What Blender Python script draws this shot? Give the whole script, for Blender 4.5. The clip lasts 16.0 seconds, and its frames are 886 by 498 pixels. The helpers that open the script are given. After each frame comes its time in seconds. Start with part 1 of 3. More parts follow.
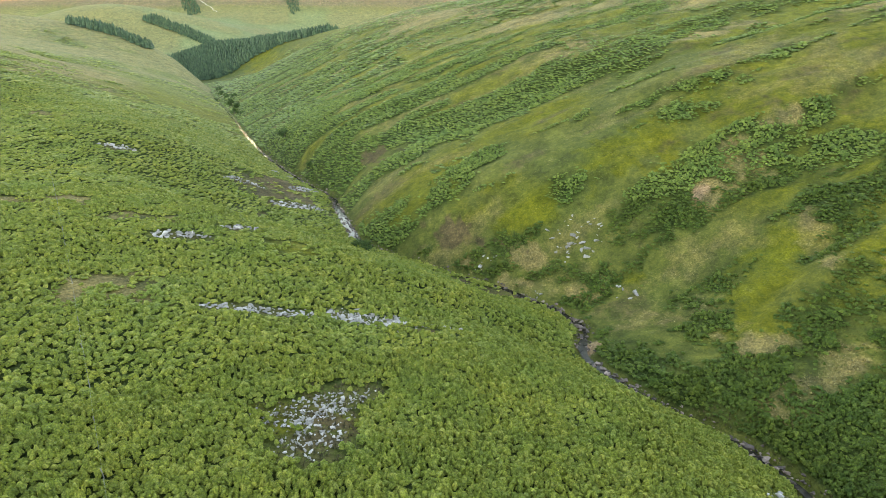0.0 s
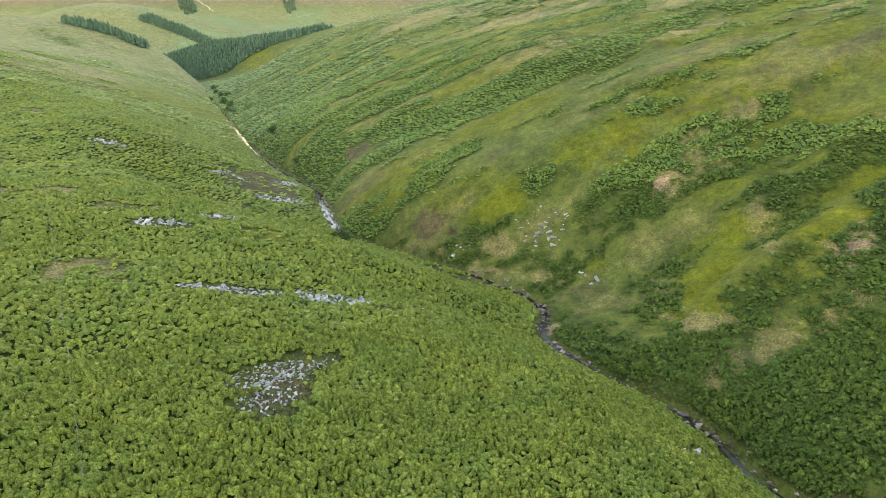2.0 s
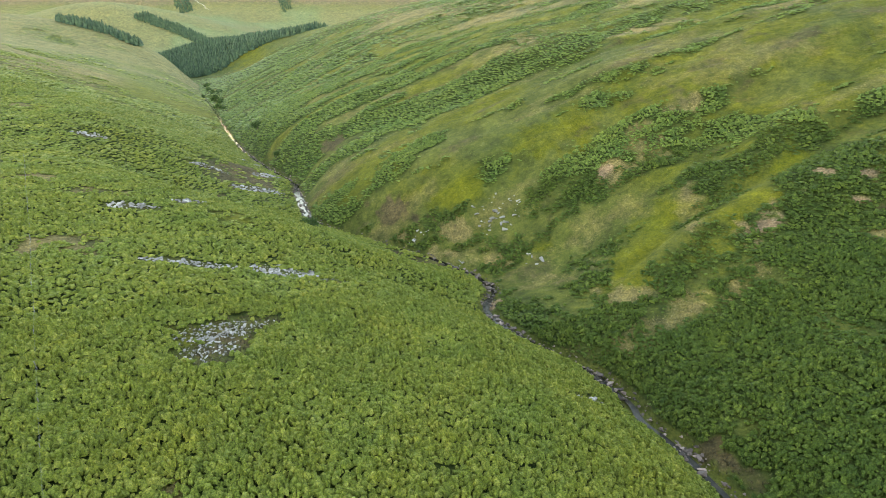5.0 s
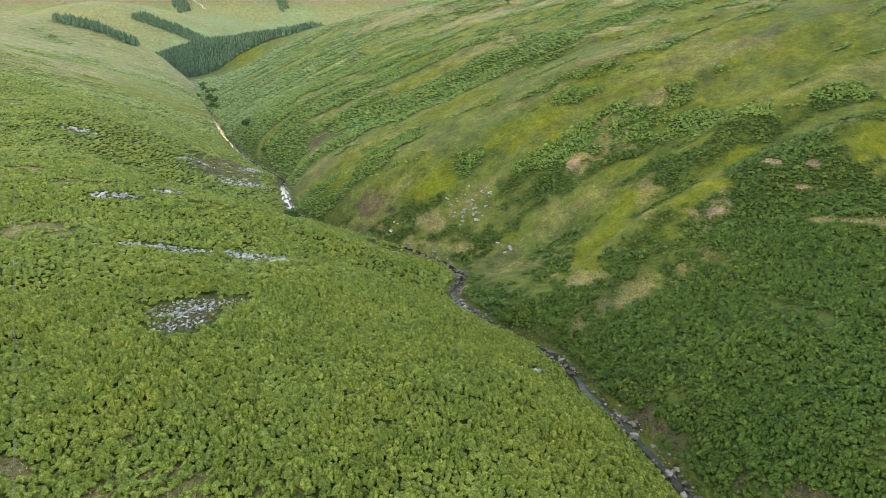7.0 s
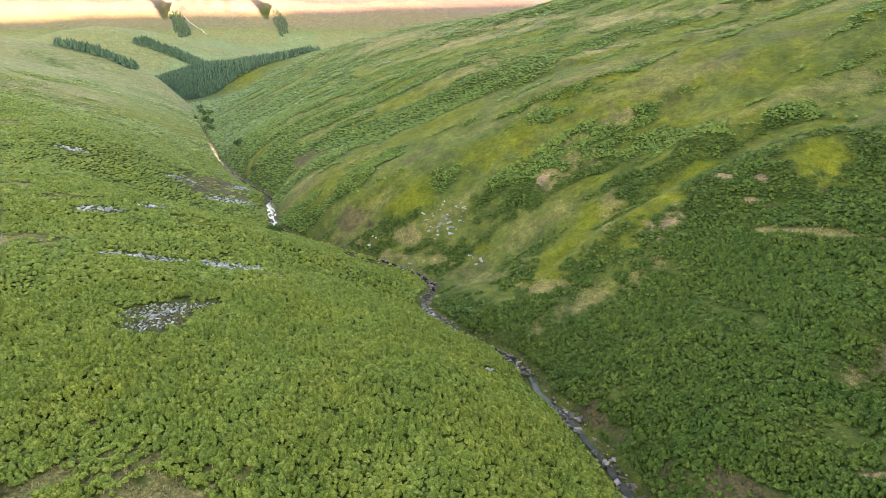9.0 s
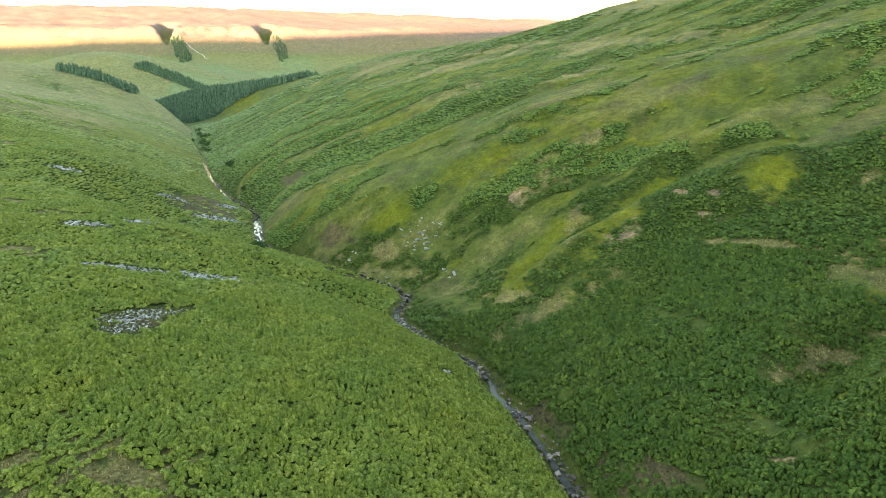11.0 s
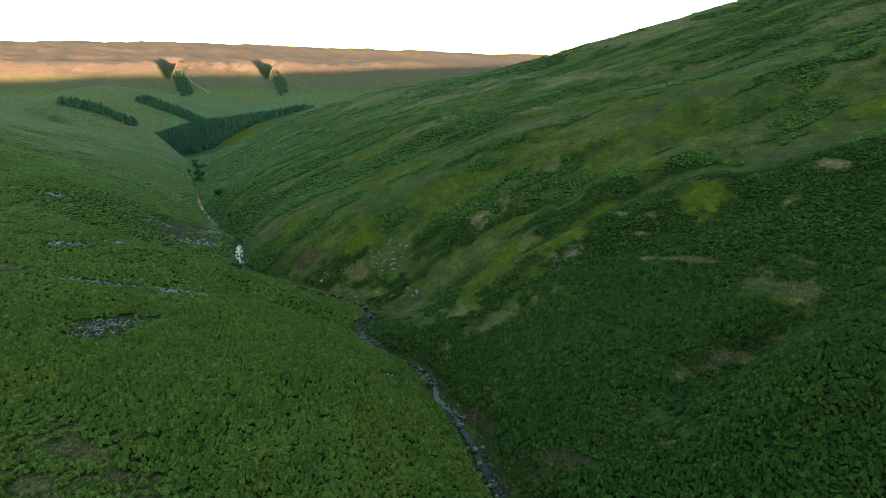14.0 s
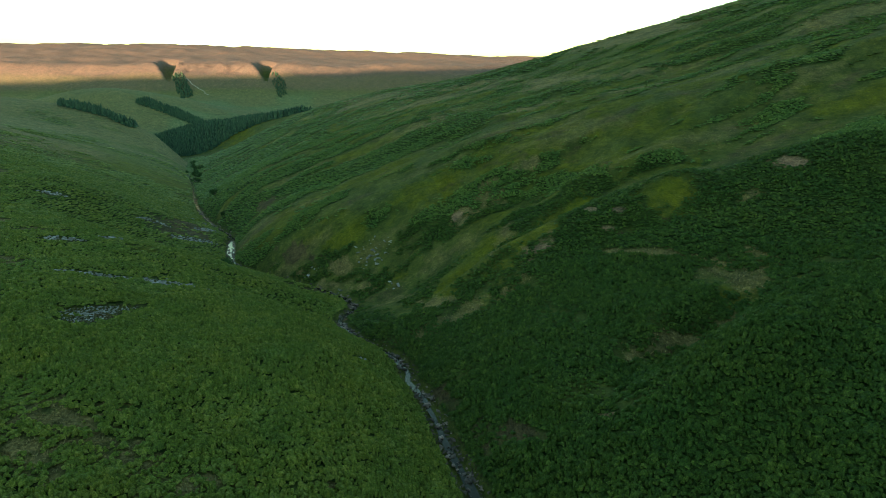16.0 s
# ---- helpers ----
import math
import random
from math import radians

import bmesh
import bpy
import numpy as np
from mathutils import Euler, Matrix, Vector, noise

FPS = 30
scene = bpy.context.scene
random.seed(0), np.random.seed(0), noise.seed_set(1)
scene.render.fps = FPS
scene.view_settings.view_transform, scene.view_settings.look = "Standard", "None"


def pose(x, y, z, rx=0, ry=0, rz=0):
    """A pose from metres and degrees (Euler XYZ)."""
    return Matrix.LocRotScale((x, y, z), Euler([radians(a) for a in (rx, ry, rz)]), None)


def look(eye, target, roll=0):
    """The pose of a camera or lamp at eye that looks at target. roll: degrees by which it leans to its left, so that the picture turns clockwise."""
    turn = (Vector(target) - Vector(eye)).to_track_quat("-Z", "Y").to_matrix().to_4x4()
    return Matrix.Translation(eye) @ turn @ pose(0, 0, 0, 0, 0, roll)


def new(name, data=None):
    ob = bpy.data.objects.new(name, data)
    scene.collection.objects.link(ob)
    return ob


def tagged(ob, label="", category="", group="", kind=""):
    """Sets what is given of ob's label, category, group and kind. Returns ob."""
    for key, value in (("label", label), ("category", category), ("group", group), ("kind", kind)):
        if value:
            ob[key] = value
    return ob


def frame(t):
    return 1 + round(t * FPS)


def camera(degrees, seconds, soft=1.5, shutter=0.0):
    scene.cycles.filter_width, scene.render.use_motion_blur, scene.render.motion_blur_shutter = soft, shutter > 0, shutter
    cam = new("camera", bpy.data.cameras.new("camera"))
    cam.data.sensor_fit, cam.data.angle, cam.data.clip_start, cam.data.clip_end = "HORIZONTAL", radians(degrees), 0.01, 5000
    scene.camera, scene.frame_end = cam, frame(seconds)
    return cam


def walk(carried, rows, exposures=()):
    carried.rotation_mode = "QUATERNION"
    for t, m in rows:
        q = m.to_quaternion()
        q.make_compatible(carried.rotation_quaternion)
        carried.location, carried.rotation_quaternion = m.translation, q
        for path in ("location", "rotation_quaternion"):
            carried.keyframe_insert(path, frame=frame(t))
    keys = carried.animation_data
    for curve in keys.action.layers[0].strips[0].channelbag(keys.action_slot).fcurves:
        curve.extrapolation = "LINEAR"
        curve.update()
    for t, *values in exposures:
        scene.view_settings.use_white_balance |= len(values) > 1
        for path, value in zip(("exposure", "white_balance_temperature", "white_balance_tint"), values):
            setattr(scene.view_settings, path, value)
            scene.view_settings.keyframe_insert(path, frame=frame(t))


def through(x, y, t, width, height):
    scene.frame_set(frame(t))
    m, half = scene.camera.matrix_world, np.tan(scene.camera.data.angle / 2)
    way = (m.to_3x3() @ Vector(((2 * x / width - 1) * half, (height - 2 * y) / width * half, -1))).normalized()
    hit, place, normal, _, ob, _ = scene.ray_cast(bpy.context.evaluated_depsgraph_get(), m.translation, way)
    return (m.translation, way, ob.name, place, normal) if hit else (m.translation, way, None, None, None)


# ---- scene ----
cam = camera(73.7, 16.0, soft=0.65)
# seconds, x, y, z, yaw, pitch: a drone backing off level above the burn
PATH = [
    (0.0, 0.00, -0.00, 45.00, 0.00, -22.54),
    (0.5, 1.52, -1.82, 45.00, -0.06, -22.54),
    (1.0, 3.13, -3.63, 45.02, -0.08, -22.54),
    (1.5, 4.75, -5.42, 45.09, -0.15, -22.57),
    (2.0, 6.42, -7.26, 45.16, -0.19, -22.60),
    (2.5, 8.13, -9.06, 45.21, -0.24, -22.64),
    (3.0, 9.85, -10.86, 45.26, -0.28, -22.67),
    (3.5, 11.64, -12.64, 45.26, -0.31, -22.70),
    (4.0, 13.46, -14.40, 45.26, -0.33, -22.71),
    (6.5, 22.25, -23.07, 45.09, -0.46, -22.72),
    (7.0, 24.00, -24.81, 45.06, -0.47, -22.73),
    (7.5, 25.77, -26.60, 45.08, -0.49, -22.72),
    (8.0, 27.47, -28.30, 45.11, -0.53, -22.26),
    (8.5, 29.09, -29.90, 45.09, -0.56, -21.49),
    (9.0, 30.78, -31.54, 45.06, -0.60, -20.64),
    (11.5, 39.34, -40.20, 45.00, -0.72, -18.00),
    (12.0, 41.08, -42.03, 45.05, -0.75, -17.49),
    (12.5, 42.84, -43.88, 45.05, -0.76, -16.98),
    (13.0, 44.55, -45.66, 45.01, -0.78, -16.46),
    (13.5, 46.28, -47.38, 44.94, -0.80, -15.95),
    (14.0, 48.04, -49.15, 44.91, -0.81, -15.43),
    (14.5, 49.82, -50.93, 44.88, -0.81, -15.25),
    (15.0, 51.51, -52.80, 44.88, -0.80, -15.23),
    (15.5, 52.92, -54.73, 44.84, -0.80, -15.24),
    (16.0, 54.13, -56.71, 44.76, -0.77, -15.25),
]
STOPS = [(0.0, 4.85, 8700, 22), (7.5, 4.85, 8700, 22), (9.0, 4.95, 8700, 24), (11.5, 4.55, 8000, 2), (12.5, 4.12, 7400, -12), (14.0, 3.15, 6900, -20), (16.0, 2.8, 6800, -22)]
walk(cam, [(t, pose(x, y, z, 90 + p, 0, w)) for t, x, y, z, w, p in PATH], STOPS)

# ---- light: late evening, the sun low behind a ridge at the viewer's back, only the far scarp still lit ----
SUN_UP, SUN_FROM = 2.75, 185.0      # degrees above the horizon; compass bearing, 0 is +y, clockwise
world = bpy.data.worlds.new("evening_sky")
scene.world = world
world.use_nodes = True
wn = world.node_tree.nodes
sky = wn.new("ShaderNodeTexSky")
sky.sky_type = "NISHITA"
sky.sun_disc = False
sky.sun_elevation = radians(SUN_UP)
sky.sun_rotation = radians(SUN_FROM)
sky.altitude = 300
sky.dust_density, sky.ozone_density = 0.25, 1.5
world.node_tree.links.new(sky.outputs[0], wn["Background"].inputs[0])
wn["Background"].inputs[1].default_value = 0.15
sun = new("sun", bpy.data.lights.new("sun", "SUN"))
sun.data.energy, sun.data.angle, sun.data.color = 3.7, radians(0.6), (1.0, 0.59, 0.45)
sd = Vector((math.sin(radians(SUN_FROM)) * math.cos(radians(SUN_UP)), math.cos(radians(SUN_FROM)) * math.cos(radians(SUN_UP)), math.sin(radians(SUN_UP))))
sun.matrix_world = look(sd * 500, (0, 0, 0))

# ---- the lie of the land ----
rng = np.random.default_rng(7)
HASH = rng.random((256, 256))


def grain(x, y, size, seed=0):
    """Smooth value noise from 0 to 1, with cells of that size."""
    u, v = np.asarray(x, float) / size + seed * 17.3, np.asarray(y, float) / size + seed * 9.7
    i, j = np.floor(u).astype(int), np.floor(v).astype(int)
    f, g = u - i, v - j
    f, g = f * f * f * (f * (f * 6 - 15) + 10), g * g * g * (g * (g * 6 - 15) + 10)
    a, b = HASH[i & 255, j & 255], HASH[(i + 1) & 255, j & 255]
    c, d = HASH[i & 255, (j + 1) & 255], HASH[(i + 1) & 255, (j + 1) & 255]
    return (a * (1 - f) + b * f) * (1 - g) + (c * (1 - f) + d * f) * g


def fbm(x, y, size, octaves=4, seed=0):
    total, weight = 0.0, 0.0
    for k in range(octaves):
        w = 0.5 ** k
        total, weight = total + w * grain(x, y, size * w, seed + k), weight + w
    return total / weight


def step(a, b, x):
    t = np.clip((x - a) / (b - a), 0, 1)
    return t * t * (3 - 2 * t)


def spline(knots, values, x):
    """A cubic through values (last axis: knots) at x, one row of values for each x or one for all."""
    k, v = np.asarray(knots, float), np.asarray(values, float)
    n, x = len(k), np.clip(x, k[0], k[-1])
    i = np.clip(np.searchsorted(k, x) - 1, 0, n - 2)
    h = k[i + 1] - k[i]
    t = (x - k[i]) / h
    r = np.arange(len(x))
    at = (lambda j: v[r, j]) if v.ndim == 2 else (lambda j: v[j])
    lo, hi, nx = np.maximum(i - 1, 0), np.minimum(i + 1, n - 1), np.minimum(i + 2, n - 1)
    m0 = (at(hi) - at(lo)) / (k[hi] - k[lo])
    m1 = (at(nx) - at(i)) / (k[nx] - k[i])
    return (2 * t**3 - 3 * t**2 + 1) * at(i) + (t**3 - 2 * t**2 + t) * h * m0 + (-2 * t**3 + 3 * t**2) * at(hi) + (t**3 - t**2) * h * m1


# the burn's course: x, y, water level
BURN = np.array([(110, -160, -1), (72, -40, -7.5), (64, -8, -9.8), (60, 14, -11.2), (56.3, 28, -12.2), (53.5, 40, -13), (51, 49, -13.6),
                 (47.5, 58, -14.6), (44.5, 70, -15.4), (35, 82, -16.3), (27, 97, -17.6), (30, 113, -18.9), (14, 133, -20.5), (-4, 148, -21.2),
                 (-17, 158, -21.4), (-27, 170, -21.7), (-35, 192, -22.4), (-42, 216, -23.6), (-68, 260, -27), (-97, 318, -32), (-133, 400, -38),
                 (-200, 560, -50), (-305, 800, -69), (-425, 1080, -88), (-560, 1250, -98), (-760, 1450, -106), (-1000, 1700, -110)], float)
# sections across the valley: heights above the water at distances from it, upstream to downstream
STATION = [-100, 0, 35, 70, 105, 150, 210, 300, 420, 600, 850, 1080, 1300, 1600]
OUT_W = [0, 8, 22, 45, 80, 150, 300, 480]
WEST = [[0, 5, 9.5, 12.1, 14.1, 18.1, 24.1, 57.7],
         [0, 2.8, 7, 10.9, 13.1, 19.1, 25.1, 57.7],
         [0, 5.8, 11.1, 13.3, 16.7, 22.5, 26.1, 57.7],
         [0, 4.6, 10.6, 13.7, 20, 25.6, 27.4, 57.7],
         [0, 1.2, 7.2, 16.1, 22.7, 27.5, 29, 57.7],
         [0, 2.1, 5.4, 12.3, 23.4, 27.2, 32.1, 57.7],
         [0, 3.5, 8.3, 17.5, 28.7, 30.5, 39.1, 57.6]]
WEST += [[0, 3.8, 9.8, 19.2, 30.5, 46.4, 54.8, 57.6],
         [0, 3.2, 8.3, 16.3, 28.2, 48.1, 77.9, 99.9],
         [0, 3.5, 8.6, 16.6, 28.4, 48.8, 77.8, 99.7],
         [0, 5, 14, 25, 38, 58, 84, 104],
         [0, 8, 22, 44, 64, 93, 113, 134],
         [0, 4, 9, 14, 20, 32, 50, 57],
         [0, 4.9, 8.3, 12.6, 18.7, 28.2, 47, 60.9]]
OUT_E = [0, 8, 22, 45, 75, 120, 220, 360, 600]
EAST = [[0, 2.9, 7.8, 14.7, 25.7, 41.8, 79.9, 131.9, 203.9],
         [0, 3.5, 8.6, 15.8, 26.2, 38.8, 79.9, 131.9, 203.9],
         [0, 5.3, 10.5, 17.5, 27.2, 37.5, 78, 130.4, 203.9],
         [0, 4.8, 9.2, 17.9, 25.3, 36.8, 76.1, 128, 203.9],
         [0, 1.9, 7.9, 21.6, 33.8, 45.9, 78.3, 126.5, 208.8],
         [0, 5.9, 13.5, 23.4, 33.8, 48.1, 78.9, 123.9, 213.6],
         [0, 8.5, 17.7, 25.7, 35.8, 52.3, 77.6, 120.8, 218.5]]
EAST += [[0, 10.8, 21.5, 32.3, 41.7, 57.5, 83.9, 127, 219],
         [0, 4, 11, 22, 37, 56, 88, 130, 194],
         [0, 4, 11, 22, 36, 56, 92, 116, 160],
         [0, 3.5, 10, 20, 33, 54, 94, 121, 144],
         [0, 2, 4, 7, 13, 27, 78, 122, 144],
         [0, 1, 3, 6, 11, 27, 66, 84, 96],
         [0, 2, 5, 9, 16, 27, 46, 54, 66]]
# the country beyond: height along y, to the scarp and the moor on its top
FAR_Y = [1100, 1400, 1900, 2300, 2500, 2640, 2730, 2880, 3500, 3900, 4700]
FAR_Z = [-108, -112, -104, -40, 30, 112, 156, 178, 290, 340, 344]


def burn_x(y):
    y = np.asarray(y, float)
    bend = (fbm(y, y * 0, 9, 2, 31) - 0.5) * 2.6 * step(40, 70, np.abs(y - 20) + 30)
    return spline(BURN[:, 1], BURN[:, 0], y.ravel()).reshape(y.shape) + bend


def burn_z(y):
    return np.interp(y, BURN[:, 1], BURN[:, 2])


def across(stations, outs, table, y, d):
    rows = np.stack([spline(stations, np.asarray(table, float)[:, j], y) for j in range(len(outs))], 1)
    return spline(outs, rows, d)


def bump(x, y, cx, cy, along, wide, turn, high):
    """A rounded rise (or a hollow) with its long axis turned from +x."""
    c, s = math.cos(radians(turn)), math.sin(radians(turn))
    u, v = ((x - cx) * c + (y - cy) * s) / along, (-(x - cx) * s + (y - cy) * c) / wide
    return high * np.exp(-(u * u + v * v))


# spurs and gullies on the valley sides: centre, half length, half width, turn, height
KNOLLS = [(118, 128, 24, 9, 28, 4.2), (112, 88, 26, 8, 4, -2.8), (62, 188, 30, 12, 0, 2.6), (65, 110, 14, 4.5, 40, 1.8), (67, 95, 12, 2.6, 18, 1.4), (64, 100, 13, 1.8, 30, -1.2), (104, 130, 22, 5, 36, 2.6), (119, 106, 9, 5, 10, 2.0), (80, 107.5, 16, 3.2, 10, -1.6)]
KNOLLS += [(101, 22, 18, 10, 30, 7.2), (101, 41, 18, 5, 33, -5.2), (128, 56, 16, 7, -8, -1.2), (84, 60, 16, 9, 20, 1.3), (33, 139, 13, 4, 55, -1.6), (112, 118, 16, 4, 25, -1.5), (132, 150, 26, 5, 40, -2.0), (82, 150, 26, 9, 40, 2.2), (-2, 88, 12, 4, 8, -0.5)]


def gully(x, y):
    """Ravines that cut back into the brink of the scarp."""
    cut = 0 * x
    for gx, lean, gw in ((-1166, -0.425, 40), (-719, -0.27, 44)):
        lane = gx + lean * (y - 2800) + 10 * np.sin(y / 90.0)
        cut = np.maximum(cut, np.exp(-np.abs((x - lane) / (gw * (0.3 + 0.7 * step(2600, 2790, y)))) ** 4))
    return cut * step(2560, 2690, y) * (1 - step(2940, 3060, y))


def land(x, y):
    x, y = np.asarray(x, float).ravel(), np.asarray(y, float).ravel()
    yc = np.clip(y, -160, 1700)
    d = x - burn_x(yc)
    out = np.maximum(np.abs(d) - 1.7, 0)
    near = burn_z(yc) + np.where(d < 0, across(STATION, OUT_W, WEST, yc, out), across(STATION, OUT_E, EAST, yc, out))
    near = near + 0.1 * np.maximum(d - 520, 0) * (1 - step(300, 600, y))
    w = np.abs(d)
    near = near + (fbm(x, y, 14, 4, 3) - 0.5) * 1.5 * step(3, 20, w) + (fbm(x, y, 60, 3, 5) - 0.5) * 3.5 * step(15, 90, w)
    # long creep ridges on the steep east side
    u, v = 0.97 * x + 0.24 * y, -0.24 * x + 0.97 * y
    near = near + (fbm(u / 5, v, 9, 3, 21) - 0.5) * 2.6 * step(25, 60, d) * step(90, 140, y)
    for k in KNOLLS:
        near = near + bump(x, y, *k) * step(2, 9, w)
    # banks cut by the water
    near = near - 0.7 * (1 - step(1.5, 2.2, w)) + 0.35 * np.exp(-((w - 2.6) / 0.7) ** 2)
    # beyond the mouth of the valley
    far = spline(FAR_Y, FAR_Z, y) - (27 + 0.034 * np.maximum(x + 1760, 0) - 0.006 * np.minimum(x + 1760, 0)) * step(2400, 3500, y) + (fbm(x, y, 260, 4, 8) - 0.5) * 26
    far = far + bump(x, y, -1010, 1960, 400, 260, 6, 140)
    crag = step(2600, 2720, y) * (1 - step(2760, 2880, y))
    far = far + (fbm(x, y * 0.35, 46, 3, 15) - 0.5) * (12 + 34 * step(-1150, -1110, x) * (1 - step(-770, -730, x))) * crag + (fbm(x, y, 70, 4, 18) - 0.5) * 14 * step(2560, 2700, y)
    far = far - 70 * gully(x, y)
    m = step(1380, 1700, y + 0.25 * np.minimum(x + 450, 0))
    z = near * (1 - m) + far * m
    # the hill at the back, which keeps the evening sun off the valley
    back = 300 + 26 * (fbm(x, y, 300, 3, 12) - 0.5) + np.clip(0.034 * (x + 1000), -60, 60)
    m = step(0, 480, -y - 900)
    return z * (1 - m) + np.maximum(back, z) * m


def humps(x, y, cell, seed=0):
    """Rounded tussocks set close: how high a place lies on its own one (0 in the furrows, 1 on top), and that one's own lot."""
    u, v = np.asarray(x, float) / cell, np.asarray(y, float) / cell
    i, j = np.floor(u).astype(int), np.floor(v).astype(int)
    best, lot = np.full(u.shape, 9.0), np.zeros(u.shape)
    for a in (-1, 0, 1):
        for b in (-1, 0, 1):
            p, q = (i + a + 31 * seed) & 255, (j + b + 57 * seed) & 255
            far = np.hypot(i + a + 0.15 + 0.7 * HASH[p, q] - u, j + b + 0.15 + 0.7 * HASH[q, (p + 91) & 255] - v)
            lot = np.where(far < best, HASH[(p + 40) & 255, (q + 13) & 255], lot)
            best = np.minimum(best, far)
    return np.sqrt(np.clip(1 - (best / 0.66) ** 2, 0, 1)), lot


def patch(x, y, ovals, ragged=0.5):
    """How far a place lies inside any of the ovals (cx, cy, rx, ry, turn), with ragged edges: 0 to 1."""
    best = np.zeros(len(x))
    n = ((fbm(x, y, 6, 4, 41) - 0.5) * 2 + (grain(x, y, 1.1, 43) - 0.5) * 0.7 + (fbm(x, y, 19, 3, 45) - 0.5) * 1.2) * ragged * 1.3
    for cx, cy, rx, ry, turn in ovals:
        c, s = math.cos(radians(turn)), math.sin(radians(turn))
        u, v = ((x - cx) * c + (y - cy) * s) / rx, (-(x - cx) * s + (y - cy) * c) / ry
        best = np.maximum(best, 1 - step(0.5, 1.3, np.sqrt(u * u + v * v) + n))
    return best


# where things grow, in plan: cx, cy, rx, ry, turn
SCREE = [(-15, 57, 6.5, 2.3, 38), (-14, 52, 5.5, 2.8, 75), (-11.5, 84.5, 8, 2.8, 6), (-28, 81, 10, 1.4, 9), (-1, 86.5, 6, 1.0, 12)]
SCREE_FAR = [(-52, 107.5, 5.5, 1.4, 14), (-43.5, 118.5, 4, 1.2, 40), (-69, 196, 6, 2, 20), (-49, 188, 8, 3, 30), (-66, 243, 6, 3, 20), (-104.5, 188.5, 4.5, 2.2, 15), (-52, 213, 6, 2, 50)]
CRAG = [(33, 138, 5, 6.5, 40), (41, 118, 2, 2, 0), (22, 127, 2, 1.4, 0), (39.5, 52, 3.2, 1.2, 20), (11, 141, 3, 2, 0)]
STRAW_A = [(60, 76, 9, 3.6, 23), (71.6, 78.2, 4.9, 1.8, 27), (46, 106, 11.6, 4.7, -61), (54, 87, 4, 1.8, -24), (72.6, 136.6, 7.7, 6.2, 48), (85.1, 149, 9.3, 3.3, 7), (62.4,
        131.6, 6.4, 3.1, 87), (73.3, 108.5, 9.7, 1.9, 73), (21.6, 137.5, 5.5, 2, -31), (16.6, 133.7, 7.8, 1.6, -37), (7, 143.2, 7.1, 1.2, -42), (33.3, 120.7, 3.8, 2.2, -45)]
STRAW_B = [(100.9, 78.7, 13, 1.9, -33), (110.9, 70.6, 4.3, 2, -38), (150.7, 137.4, 6.9, 4.9, 71), (54, 259, 12.9, 8.5, 35), (98.3, 227, 15, 5.9, 3), (-10.8, 607, 146.9, 24.4, -71),
        (79.8, 398, 68.1, 9.7, -62), (137.7, 263, 36.1, 7.1, -48), (144, 207, 12.8, 7, -8), (117.3, 64, 10.3, 4.9, -26), (101.7, 43, 12.3, 2.9, 17), (103.9, 35.4, 5.9, 3.7, 18),
        (88.9, 32.1, 2.4, 1.1, 4), (0.1, 14.1, 11.2, 4.4, -10), (135.1, 89.2, 3.6, 3.1, -18), (75.8, 146.8, 7.5, 3.6, 2)]
STRAW_C = [(-66.7, 118.4, 9.7, 3.3, -6), (-82.3, 124.8, 8.4, 3.5, -40), (-286, 452, 117.2, 16.7, -66), (-532, 794, 211, 37.2, -60), (-225, 411, 18.6, 2.7, -86), (-543, 941, 81.4,
        37.4, -16), (-617, 952, 59.9, 42.4, 90), (-149.6, 224, 9.7, 4.9, -27), (-52, 83, 6, 5, 0), (-62, 116, 15, 3, 12), (-84, 120, 12, 2.5, 8), (8, 8, 29, 8, -22)]
STRAW = STRAW_A + STRAW_B + STRAW_C
MOSS_A = [(62.7, 103.9, 15.5, 7.6, 51), (83.8, 103.2, 22.4, 5.6, 50), (94.4, 112.5, 6.3, 3.3, -3), (91, 127.3, 11, 5.8, -85), (118.4, 105.7, 17.4, 7.8, 53), (110.1, 99.9, 4.2, 2.4,
        -33), (119.5, 138.1, 27.3, 8.6, 31), (15.6, 152.7, 12.5, 6.6, -17), (-7, 180, 16, 12, 7), (30.1, 196.6, 16.1, 11.8, -2), (50, 155.9, 13.4, 9.1, 22), (42.7, 121.6, 4.2, 2,
        -34), (-17, 55, 5, 4, 30), (-12, 54.5, 3, 2, 40)]
MOSS_B = [(90.8, 172.5, 20.8, 18.2, -16), (79, 160.4, 10.4, 4.6, -63), (122, 178.4, 22.5, 10.4, 27), (157.4, 182.9, 19.3, 13.2, -28), (-19.3, 396, 61.6, 11.9, -85), (-330, 1144,
        216, 30.9, -75), (-94.4, 613, 88.6, 12.7, -82), (26, 388, 84.3, 23.7, -66), (76, 265, 22.7, 15.9, -19), (126.2, 228, 19.8, 11.9, 10), (139.3, 150.9, 11.7, 5.2, 28)]
MOSS_C = [(-33.1, 109.9, 9.6, 5.2, -29), (-288, 550, 75.7, 25.1, -75), (-239, 526, 94.5, 27.4, -69), (-410, 827, 63, 22.9, -81), (-217, 537, 76.5, 13.9, -61), (91.2, 28.8, 3.5,
        1.5, 12), (83.5, 26.2, 1.1, 0.7, -12), (115.8, 51.7, 7.8, 6.2, -87), (-60, 150, 4, 2, 10)]
MOSS = MOSS_A + MOSS_B + MOSS_C
FENCE = [(-10, 9), (-19.2, 23.4), (-37.9, 52.6), (-58, 83.5), (-80, 117), (-105, 154)]
LAWN = [(116.1, 56.8, 10.8, 7.9, -62)]
